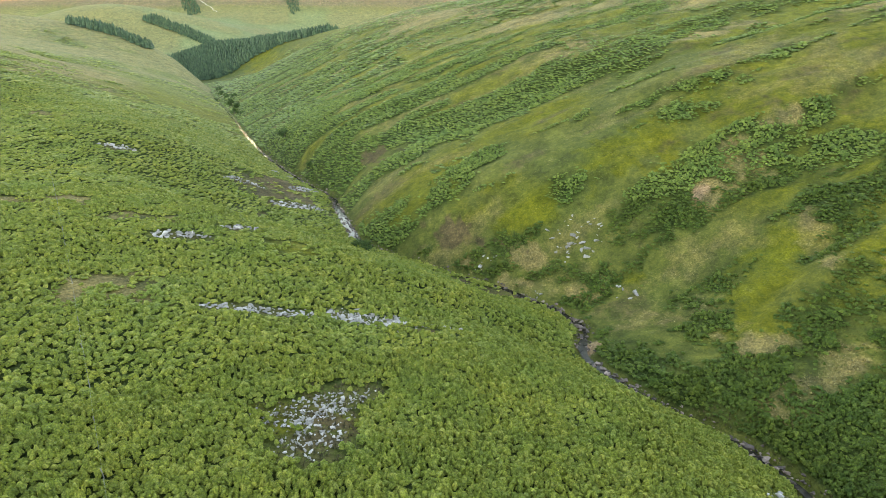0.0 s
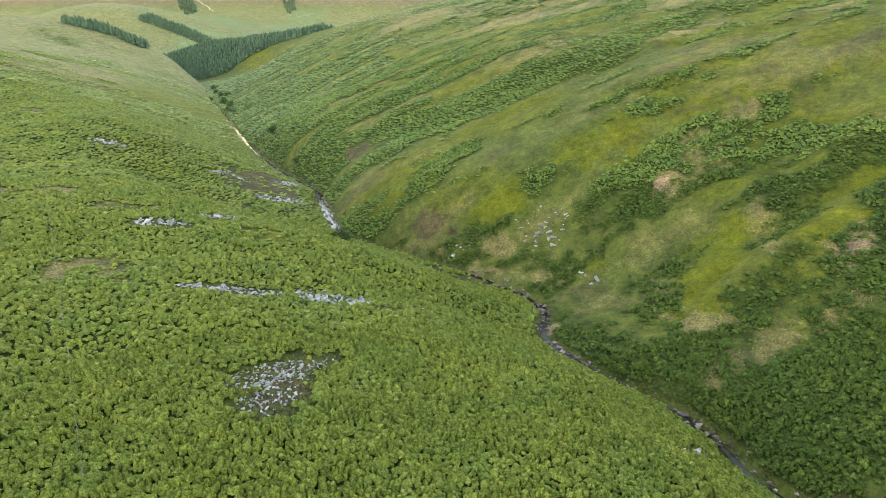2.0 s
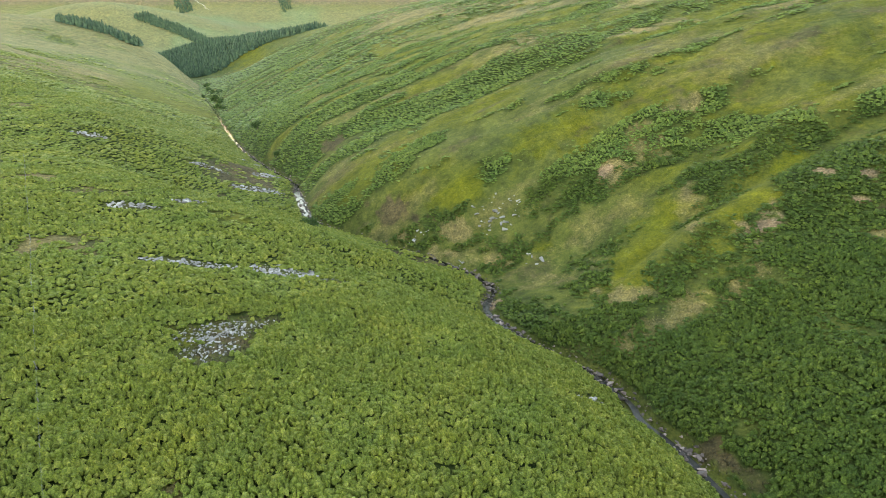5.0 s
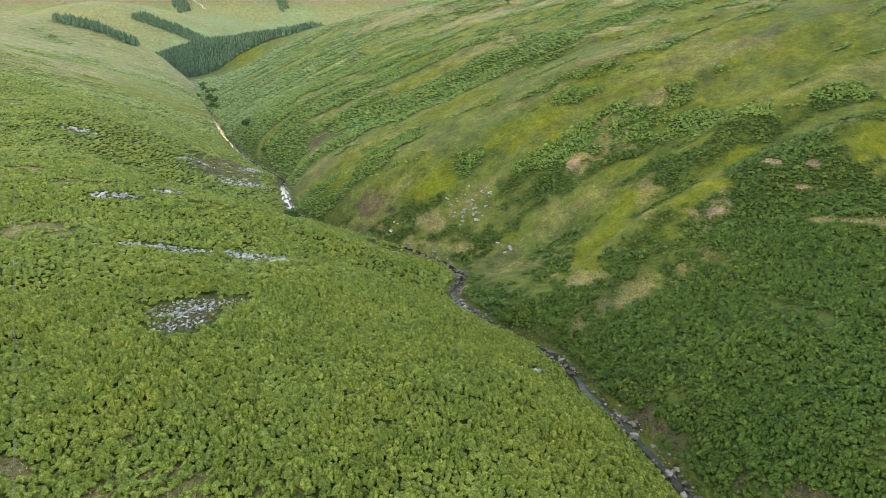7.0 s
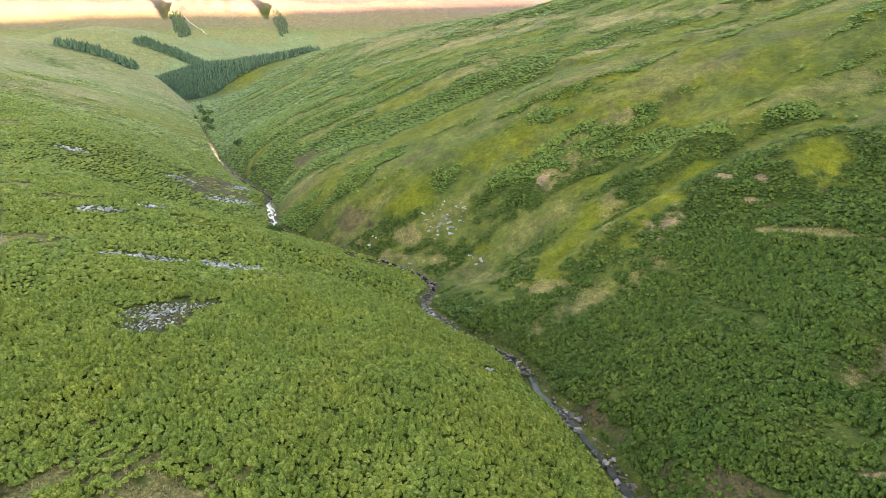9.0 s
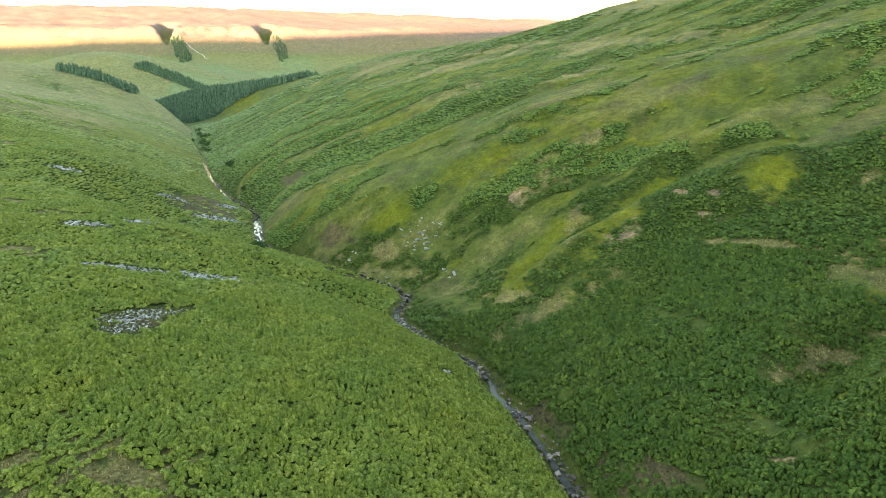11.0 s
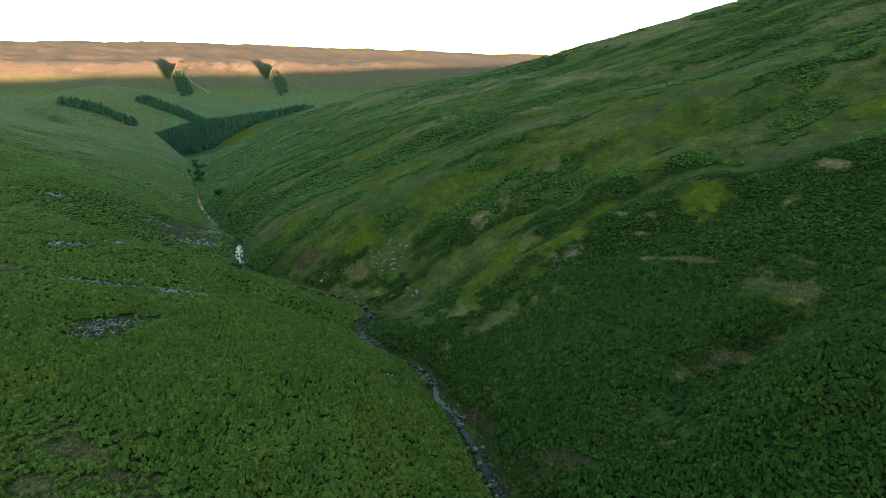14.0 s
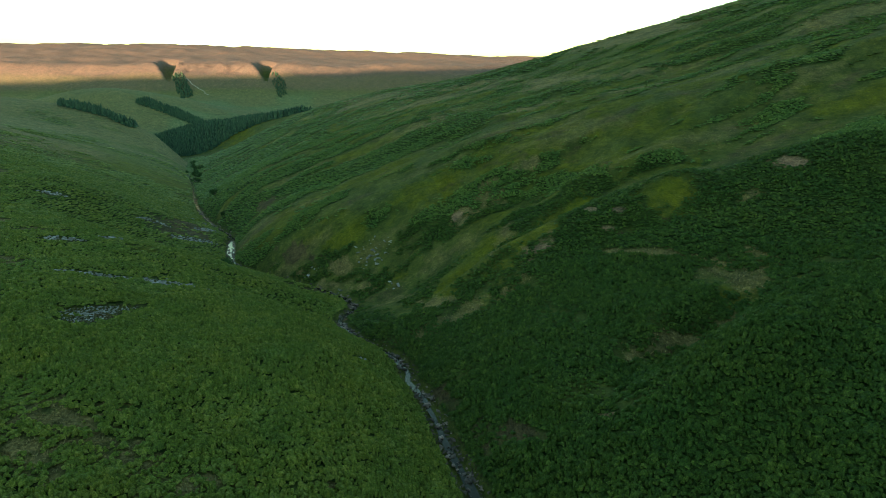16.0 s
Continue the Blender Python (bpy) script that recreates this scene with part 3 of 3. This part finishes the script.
def fronds(x, y, g, count, size, high, dense, cell, deep=0.6):
    """Bracken clumps: a leafy hump that comes down to the turf, thatched with ragged arching fronds of two folded blades."""
    n = len(x)
    z = land(x, y)
    s = size * g.uniform(0.6, 1.35, n)
    dome, lot = humps(x, y, cell)
    h = high * g.uniform(0.85, 1.15, n) * (1.08 - deep + 0.2 * step(2.4, 4, cell) + (deep - 0.25 * step(2.4, 4, cell)) * dome) * (0.62 + 0.5 * lot + 0.35 * grain(x, y, 4 * cell, 16)) * (0.3 + 0.7 * dense)
    D = np.empty((n, 9, 3), np.float32)
    D[:, 0] = np.stack([x + g.uniform(-0.2, 0.2, n) * s, y + g.uniform(-0.2, 0.2, n) * s, z + h * 0.92], 1)
    a0 = g.uniform(0, 6.283, n)
    for k in range(4):
        for j, (rad, lift) in enumerate(((0.62, 0.8), (1.1, 0.42))):
            a, r, w = a0 + k * 1.571 + 0.78 * j, s * rad * g.uniform(0.6, 1.35, n), h * lift * g.uniform(0.8, 1.2, n)
            D[:, 1 + 4 * j + k] = np.stack([x + np.cos(a) * r, y + np.sin(a) * r, z + w], 1)
    tri = []
    for k in range(4):
        m = (k + 1) % 4
        tri += [(0, 1 + k, 1 + m), (1 + k, 5 + k, 1 + m), (1 + m, 5 + k, 5 + m)]
    F = (np.arange(n)[:, None, None] * 9 + np.array(tri)[None]).reshape(-1, 3)
    V = np.empty((n, count, 4, 3), np.float32)
    a = g.uniform(0, 6.283, n)
    for k in range(count):
        a = a + 2.4 + g.uniform(-0.7, 0.7, n)
        t0, t1, up = g.uniform(0.0, 0.6, n), g.uniform(0.4, 0.75, n), g.uniform(0.92, 1.12, n)
        turn = a + g.uniform(-0.6, 0.6, n)
        ca, sa, cb, sb, wide = np.cos(a), np.sin(a), np.cos(turn), np.sin(turn), s * t1 * g.uniform(0.17, 0.27, n)
        tilt = g.uniform(-0.6, 0.6, n) * wide
        for j, (f, ww, tw) in enumerate(((0, 0, -0.06), (0.5, wide, tilt), (0.45, -wide, -tilt), (1, 0, 0))):
            tt = t0 + t1 * f
            V[:, k, j, 0] = x + s * (ca * t0 + cb * t1 * f) - sb * ww
            V[:, k, j, 1] = y + s * (sa * t0 + sb * t1 * f) + cb * ww
            V[:, k, j, 2] = z + h * up * np.maximum(1.0 - 0.42 * tt**1.7, 0.2) + tw
    base = np.arange(n * count)[:, None] * 4 + n * 9
    F2 = np.concatenate([base + np.array([0, 2, 3]), base + np.array([0, 3, 1])])
    return np.concatenate([D.reshape(-1, 3), V.reshape(-1, 3)]), np.concatenate([F, F2])


def stuff(name, lots, mat, label, category):
    off, vs, fs = 0, [], []
    for v, f in lots:
        vs.append(v)
        fs.append(f + off)
        off += len(v)
    return tagged(new(name, mesh_of(name, np.concatenate(vs), np.concatenate(fs), mat, False)), label, category, kind="stuff")


west, east_side, upper = [], [], []
for spacing, r0, r1, count, size, high, seed, cell in ((0.48, 35, 150, 4, 0.37, 1.0, 1, 1.4), (0.67, 150, 250, 2, 0.45, 0.9, 2, 1.9), (1.08, 250, 430, 2, 0.68, 0.8, 3, 2.6), (2.3, 430, 800, 1, 1.45, 1.0, 4, 4.5), (4.2, 800, 1250, 1, 2.5, 1.1, 5, 8.0)):
    x, y, g = sown(spacing, r0, r1, seed)
    cover = zones(x, y)[0]
    cover = np.clip(cover + (grain(x, y, 2.4, 19) - 0.5) * 0.5 * (cover < 0.8) * (cover > 0.32), 0, 1)
    keep = g.random(len(x)) < step(0.22, 0.7, cover) * (0.88 + 0.12 * step(0.1, 0.4, humps(x, y, cell)[0]))
    x, y, cover = x[keep], y[keep], cover[keep]
    # split by slope: paler green where better lit, darker where shaded
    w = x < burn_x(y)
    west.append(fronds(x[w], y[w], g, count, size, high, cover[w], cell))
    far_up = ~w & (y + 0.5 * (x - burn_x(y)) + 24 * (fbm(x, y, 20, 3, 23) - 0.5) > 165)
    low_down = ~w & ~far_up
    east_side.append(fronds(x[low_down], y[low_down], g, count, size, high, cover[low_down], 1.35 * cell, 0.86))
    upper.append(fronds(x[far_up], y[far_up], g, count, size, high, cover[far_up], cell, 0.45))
# the cover goes on, thinner, beside and behind the open fan
g = np.random.default_rng(9)
x, y = np.meshgrid(np.arange(CX - 92, CX + 92, 1.2), np.arange(CY - 60, CY + 80, 1.2))
x, y = (x + g.uniform(-0.6, 0.6, x.shape)).ravel(), (y + g.uniform(-0.6, 0.6, y.shape)).ravel()
r, a = np.hypot(x - CX, y - CY), np.degrees(np.arctan2(x - CX, y - CY))
keep = ((r < 35) | (np.abs(a + 1) >= 46)) & (zones(x, y)[0] > 0.45)
x, y = x[keep], y[keep]
w = x < burn_x(y)
west.append(fronds(x[w], y[w], g, 4, 0.85, 1.0, np.ones(w.sum()), 2.6))
east_side.append(fronds(x[~w], y[~w], g, 4, 0.85, 1.0, np.ones((~w).sum()), 2.6))
stuff("bracken", west, FROND_LIT, "green bracken over the open west shoulder, coloured paler as the better lit side", "bracken")
stuff("bracken", upper, FROND_HALF_LIT, "bracken in drifts up the valley side, coloured mid-green as half lit", "bracken")
stuff("bracken", east_side, FROND_SHADED, "green bracken on the steep east side, coloured darker as the shaded side", "bracken")


def blades(x, y, g, count, size, high):
    n = len(x)
    z = land(x, y)
    V = np.empty((n, count, 3, 3), np.float32)
    for k in range(count):
        a, ln, h = g.uniform(0, 6.283, n), size * g.uniform(0.5, 1.2, n), high * g.uniform(0.6, 1.2, n)
        ca, sa, w = np.cos(a), np.sin(a), size * 0.16
        for j, (rr, ww, zz) in enumerate(((0.02, w, 0), (0.02, -w, 0), (ln, 0, h))):
            V[:, k, j, 0], V[:, k, j, 1], V[:, k, j, 2] = x + ca * rr - sa * ww, y + sa * rr + ca * ww, z + zz - 0.03
    return V.reshape(-1, 3), np.arange(n * count * 3).reshape(-1, 3)


HEATHER = leaf_material("heather_twigs", [(0.0, (0.03, 0.028, 0.012)), (0.5, (0.06, 0.048, 0.022)), (1.0, (0.105, 0.08, 0.04))], 0.1)
dry, green, brown = [], [], []
for spacing, r0, r1, count, size, high, seed in ((0.62, 35, 150, 6, 0.42, 0.42, 11), (1.1, 150, 290, 4, 0.5, 0.2, 12)):
    x, y, g = sown(spacing, r0, r1, seed)
    b, m, s, h, e = zones(x, y)
    pick = g.random(len(x))
    d = np.abs(x - burn_x(y))
    k = (pick < s * 0.8) & (b < 0.5) & (d > 1.9)
    dry.append(blades(x[k], y[k], g, count, size, high))
    k = (pick > 0.35) & (b < 0.4) & (s < 0.4 + 0.5 * (pick > 0.75)) & (h < 0.7) & (e < 0.3) & (d > 1.9)
    green.append(blades(x[k], y[k], g, count, size, high * 0.6))
    k = (b < 0.5) & (d > 1.5) & ((pick < 0.8 * h) | ((d < 4.5) & (pick < 0.55) & (y > 0)))
    k &= r1 < 200
    brown.append(blades(x[k], y[k], g, count, size, high * 1.1))
stuff("heather", brown, HEATHER, "dark brown heather and rushes on banks and round scree", "heather")
stuff("dry_grass", dry, BLADE, "straw-coloured dry moor grass in tussocks", "grass")
stuff("green_grass", green, GREEN_BLADE, "short yellow-green mossy moor grass", "grass")


# ---- stones ----
def stone_mesh(name, seed, mat, flat=0.7):
    """A broken angular block: the hull of a few scattered corners."""
    g = random.Random(seed)
    bm = bmesh.new()
    for _ in range(11):
        p = Vector((g.gauss(0, 1), g.gauss(0, 1), g.gauss(0, 1))).normalized() * g.uniform(0.8, 1.05)
        bm.verts.new((p.x * 1.2, p.y, p.z * flat))
    bmesh.ops.convex_hull(bm, input=bm.verts)
    loose = [v for v in bm.verts if not v.link_faces]
    bmesh.ops.delete(bm, geom=loose, context="VERTS")
    me = bpy.data.meshes.new(name)
    bm.to_mesh(me)
    bm.free()
    me.materials.append(mat)
    return me


def raw(me):
    v = np.empty(len(me.vertices) * 3, np.float32)
    me.vertices.foreach_get("co", v)
    return v.reshape(-1, 3), np.array([p.vertices[:] for p in me.polygons])


GREY = [stone_mesh("stone", 100 + k, STONE, 0.55 + 0.08 * (k % 3)) for k in range(6)]
PINK = [stone_mesh("boulder", 200 + k, BURN_STONE, 0.6 + 0.08 * (k % 3)) for k in range(6)]
st_rng = np.random.default_rng(33)


def in_oval(o, g):
    r, a = math.sqrt(g.random()) * (1 + 0.5 * g.random() ** 4), g.uniform(0, 6.283)
    u, v, t = r * math.cos(a) * o[2], r * math.sin(a) * o[3], radians(o[4])
    return o[0] + u * math.cos(t) - v * math.sin(t), o[1] + u * math.sin(t) + v * math.cos(t)


def scree(label, ovals, counts, lo, hi):
    """A spill of grey blocks: the larger ones as parts, the rest as one litter of small stones."""
    cx, cy = ovals[0][0], ovals[0][1]
    root = tagged(new("scree"), label, "scree")
    root.location = (cx, cy, float(land(cx, cy)[0]))
    vs, fs, off = [], [], 0
    for o, count in zip(ovals, counts):
        for k in range(count):
            x, y = in_oval(o, st_rng)
            s = lo + (hi - lo) * st_rng.random() ** 2.2
            z = float(land(x, y)[0]) + s * 0.22
            turn = Euler((st_rng.uniform(-0.5, 0.5), st_rng.uniform(-0.5, 0.5), st_rng.uniform(0, 6.28)))
            me = GREY[int(st_rng.integers(6))]
            m = Matrix.LocRotScale((x, y, z), turn, (s, s * st_rng.uniform(0.6, 1), s * st_rng.uniform(0.7, 1.1)))
            if s > lo + 0.28 * (hi - lo):
                ob = new("stone", me)
                ob.parent = root
                ob.matrix_basis = Matrix.Translation((-cx, -cy, -root.location.z)) @ m
            else:
                v, f = raw(me)
                mm = np.array(m)
                vs.append(v @ mm[:3, :3].T + mm[:3, 3] - np.array(root.location))
                fs.append(f + off)
                off += len(v)
    if vs:
        litter = new("rubble", mesh_of("rubble", np.concatenate(vs), np.concatenate(fs), STONE, False))
        litter.parent = root
        litter["kind"] = "stuff"
    return root


scree("grey block scree spilling through the bracken", SCREE[:2], (260, 150), 0.13, 0.4)
scree("long spill of pale grey boulders on the shoulder", SCREE[2:], (330, 150, 50), 0.16, 0.58)
for o, c in zip(SCREE_FAR, (60, 35, 60, 90, 50, 50, 60)):
    scree("patch of grey scree on the far slope", [o], (c,), 0.25, 0.9)
for o, c in zip(CRAG, (46, 6, 6, 9, 10)):
    scree("broken rock showing through the turf", [o], (c,), 0.25, 1.0)


def burn_boulder(x, y, z, s, g):
    ob = tagged(new("boulder", PINK[int(g.integers(6))]), "pinkish grey boulder lying in the burn", "boulder", "boulders along the burn")
    ob.matrix_basis = Matrix.LocRotScale((x, y, z), Euler((g.uniform(-0.3, 0.3), g.uniform(-0.3, 0.3), g.uniform(0, 6.28))), (s, s * g.uniform(0.65, 1), s * g.uniform(0.6, 1)))


bg = np.random.default_rng(5)
for k in range(350):
    y = 6 + 116 * bg.random()
    if grain(np.array([y]), np.array([0.0]), 9, 6)[0] < 0.28:
        continue
    d = bg.choice((-1, 1)) * bg.uniform(0.0, 1.8)
    s = 0.22 + 0.6 * bg.random() ** 2.5
    x = float(burn_x(np.array([y]))[0]) + d
    burn_boulder(x, y, max(float(land(x, y)[0]), float(burn_z(y)) - 0.3) + s * 0.2, s, bg)
burn_boulder(52.4, 48.6, float(land(52.4, 48.6)[0]) + 0.25, 0.95, bg)
vs, fs, off = [], [], 0
for k in range(1300):
    y = 2 + 330 * bg.random() ** 1.4
    x = float(burn_x(np.array([y]))[0]) + bg.choice((-1, 1)) * bg.uniform(0.4, 2.2)
    s = 0.1 + 0.3 * bg.random() ** 2 + (0.15 if y > 120 else 0)
    v, f = raw(PINK[k % 6])
    vs.append(v * s + np.array([x, y, max(float(land(x, y)[0]), float(burn_z(y)) - 0.3) + s * 0.15]))
    fs.append(f + off)
    off += len(v)
tagged(new("burn_stones", mesh_of("burn_stones", np.concatenate(vs), np.concatenate(fs), BURN_STONE, False)), "small stones along the edges of the burn", "stones", kind="stuff")


# ---- woods ----
def conifers(inside, box, spacing, high, seed):
    """A plantation: close-set spruces, each three ragged skirts of boughs."""
    g = np.random.default_rng(seed)
    x, y = np.meshgrid(np.arange(box[0], box[1], spacing), np.arange(box[2], box[3], spacing))
    x, y = (x + g.uniform(-0.4, 0.4, x.shape) * spacing).ravel(), (y + g.uniform(-0.4, 0.4, y.shape) * spacing).ravel()
    k = inside(x, y)
    x, y = x[k], y[k]
    z, n = land(x, y), len(x)
    h = high * g.uniform(0.7, 1.2, n) * (0.85 + 0.3 * grain(x, y, 40, 3))
    V, F, sides = [], [], 7
    for lo, hi, rad in ((0.05, 0.6, 0.33), (0.3, 0.82, 0.25), (0.55, 1.0, 0.16)):
        a0 = g.uniform(0, 6.283, n)
        ringv = []
        for j in range(sides):
            a, rr = a0 + 6.283 * j / sides, h * rad * g.uniform(0.7, 1.2, n)
            ringv.append(np.stack([x + np.cos(a) * rr, y + np.sin(a) * rr, z + h * lo * g.uniform(0.85, 1.15, n)], 1))
        ringv.append(np.stack([x, y, z + h * hi], 1))
        V.append(np.stack(ringv, 1))
    V = np.stack(V, 1).reshape(-1, 3)
    base = np.arange(n * 3)[:, None, None] * (sides + 1)
    tri = np.array([(j, (j + 1) % sides, sides) for j in range(sides)])[None]
    return V, (base + tri).reshape(-1, 3)


def band(x, y, pts, wide):
    """Inside a strip of that half width along a line of points."""
    best = np.full(len(x), 1e9)
    for (ax, ay), (bx_, by_) in zip(pts[:-1], pts[1:]):
        t = np.clip(((x - ax) * (bx_ - ax) + (y - ay) * (by_ - ay)) / ((bx_ - ax) ** 2 + (by_ - ay) ** 2), 0, 1)
        best = np.minimum(best, np.hypot(x - ax - t * (bx_ - ax), y - ay - t * (by_ - ay)))
    return best < wide * (0.8 + 0.4 * grain(x, y, 30, 9))


stuff("plantation", [conifers(lambda x, y: band(x, y, [(-585, 1440), (-520, 1420), (-440, 1390), (-330, 1330), (-262, 1262)], 60) | band(x, y, [(-450, 1205), (-415, 1235), (-370, 1265), (-300, 1255)], 44) | band(x, y, [(-560, 1400), (-480, 1290)], 46), (-700, -200, 1130, 1560), 5.6, 14, 21)], NEEDLE, "dark spruce plantation in the valley mouth", "woodland")
stuff("plantation", [conifers(lambda x, y: band(x, y, [(-588, 1022), (-540, 1010), (-484, 996)], 19), (-640, -440, 960, 1060), 4.6, 12.5, 22)], NEEDLE, "strip of dark spruces on the hill shoulder", "woodland")
stuff("plantation", [conifers(lambda x, y: band(x, y, [(-860, 1890), (-774, 1862), (-700, 1830), (-672, 1806)], 26), (-920, -620, 1760, 1940), 6.5, 13, 23)], NEEDLE, "shelter belt of spruces running down a hill", "woodland")
stuff("plantation", [conifers(lambda x, y: band(x, y, [(-1052, 2610), (-1010, 2540), (-955, 2440)], 24) , (-1110, -900, 2400, 2650), 9, 13, 24)], NEEDLE, "dark scrub wood in a cleft below the scarp", "woodland")
stuff("plantation", [conifers(lambda x, y: band(x, y, [(-640, 2610), (-600, 2540), (-560, 2440)], 22) & (grain(x, y, 40, 6) > 0.35), (-700, -500, 2400, 2650), 9, 12, 25)], NEEDLE, "thin scrub wood in a cleft below the scarp", "woodland")


def bush(x, y, high, seed, label):
    """A low thorn: a forked trunk and a loose crown of small leaf tufts."""
    g = np.random.default_rng(seed)
    z = float(land(x, y)[0])
    root = tagged(new("hawthorn_bush"), label, "bush")
    root.location = (x, y, z)
    bm = bmesh.new()
    for k in range(4):
        a, lean = g.uniform(0, 6.28), g.uniform(0.1, 0.45) * (k > 0)
        m = Matrix.Rotation(a, 4, "Z") @ Matrix.Rotation(lean, 4, "Y") @ Matrix.Translation((0, 0, high * 0.3))
        bmesh.ops.create_cone(bm, segments=6, radius1=high * 0.035, radius2=high * 0.012, depth=high * 0.62, matrix=m)
    me = bpy.data.meshes.new("trunk")
    bm.to_mesh(me)
    bm.free()
    me.materials.append(BARK)
    new("trunk", me).parent = root
    n = 900
    lobes = g.normal(size=(7, 3)) * np.array([0.42, 0.42, 0.18]) * high + np.array([0, 0, 0.58 * high])
    c = lobes[g.integers(7, size=n)] + g.normal(size=(n, 3)) * 0.15 * high
    c[:, 2] = np.maximum(c[:, 2], 0.12 * high)
    d1, d2 = g.normal(size=(n, 3)), g.normal(size=(n, 3))
    d1, d2 = d1 / np.linalg.norm(d1, axis=1)[:, None] * 0.075 * high, d2 / np.linalg.norm(d2, axis=1)[:, None] * 0.05 * high
    v = np.stack([c - d1, c + d2, c + d1, c - d2], 1).reshape(-1, 3)
    new("crown", mesh_of("crown", v, np.arange(n * 4).reshape(-1, 4), BUSH_LEAF, False)).parent = root


bush(-21, 150, 3.6, 1, "dark green hawthorn bush beside the burn")
bush(-24.5, 154, 2.8, 2, "small hawthorn bush on the bank of the burn")
bush(-84, 312, 4.5, 3, "dark rounded bush in the valley bottom")
for k, (x, y, h) in enumerate(((-176, 520, 3.6), (-190, 545, 4.0), (-200, 585, 4.0), (-196, 570, 5.0), (-226, 640, 4.6), (-214, 610, 5.5), (-250, 700, 5.0), (-233, 672, 4.2), (-286, 780, 5.0), (-315, 850, 5.5), (-268, 716, 4.5), (-58, 252, 2.5))):
    bush(x, y, h, 40 + k, "dark scrubby thorn in the gully of the burn")

# ---- an old wire fence running down through the bracken ----
WOOD = stone_material("weathered_post", [(0.1, (0.09, 0.085, 0.07)), (0.9, (0.19, 0.18, 0.16))], (0.12, 0.12, 0.09))
WIRE = stone_material("galvanised_wire", [(0.1, (0.16, 0.165, 0.165)), (0.9, (0.24, 0.245, 0.245))], (0.14, 0.13, 0.12))


def wire_fence(points, gap):
    """Leaning posts and three sagging strands along a line."""
    root = tagged(new("fence"), "old wire fence with grey posts half sunk in bracken", "fence")
    p = np.array(points, float)
    lens = np.hypot(*np.diff(p, axis=0).T)
    along = np.concatenate([[0], np.cumsum(lens)])
    at_ = np.arange(0, along[-1], gap)
    fx, fy = np.interp(at_, along, p[:, 0]), np.interp(at_, along, p[:, 1])
    fz = land(fx, fy)
    bm = bmesh.new()
    bmesh.ops.create_cone(bm, cap_ends=True, segments=7, radius1=0.055, radius2=0.05, depth=1.5, matrix=Matrix.Translation((0, 0, 0.55)))
    me = bpy.data.meshes.new("post")
    bm.to_mesh(me)
    bm.free()
    me.materials.append(WOOD)
    g = random.Random(8)
    for x, y, z in zip(fx, fy, fz):
        ob = new("post", me)
        ob.parent = root
        ob.matrix_basis = pose(x, y, z, g.uniform(-5, 5), g.uniform(-5, 5), g.uniform(0, 360))
    for lift in (0.6, 0.9, 1.2):
        c = bpy.data.curves.new("wire", "CURVE")
        c.dimensions, c.bevel_depth, c.bevel_resolution = "3D", 0.004, 0
        sp = c.splines.new("POLY")
        sp.points.add(2 * len(fx) - 2)
        for k in range(len(fx)):
            sp.points[2 * k].co = (fx[k], fy[k], fz[k] + lift, 1)
            if k + 1 < len(fx):
                sp.points[2 * k + 1].co = ((fx[k] + fx[k + 1]) / 2, (fy[k] + fy[k + 1]) / 2, (fz[k] + fz[k + 1]) / 2 + lift - 0.06, 1)
        c.materials.append(WIRE)
        new("wire", c).parent = root


wire_fence(FENCE, 8.0)

# the pale track that climbs to the scarp
line = [(-1046, 2627), (-1000, 2585), (-951, 2531), (-905, 2490), (-869, 2444)]
w = 1.5
pts = []
for (ax, ay), (bx_, by_) in zip(line[:-1], line[1:]):
    for t in np.linspace(0, 1, 14, endpoint=False):
        pts.append((ax + (bx_ - ax) * t + 3 * math.sin(t * 9), ay + (by_ - ay) * t))
px_, py_ = np.array(pts).T
v = np.concatenate([np.column_stack([px_ - w, py_, np.maximum(land(px_ - w, py_), land(px_, py_)) + 1.2]), np.column_stack([px_ + w, py_, np.maximum(land(px_ + w, py_), land(px_, py_)) + 1.2])])
i = np.arange(len(pts) - 1)
tagged(new("track", mesh_of("track", v, np.stack([i, i + len(pts), i + len(pts) + 1, i + 1], 1), TRACK)), "pale stony track climbing the far hillside", "track", kind="structure")
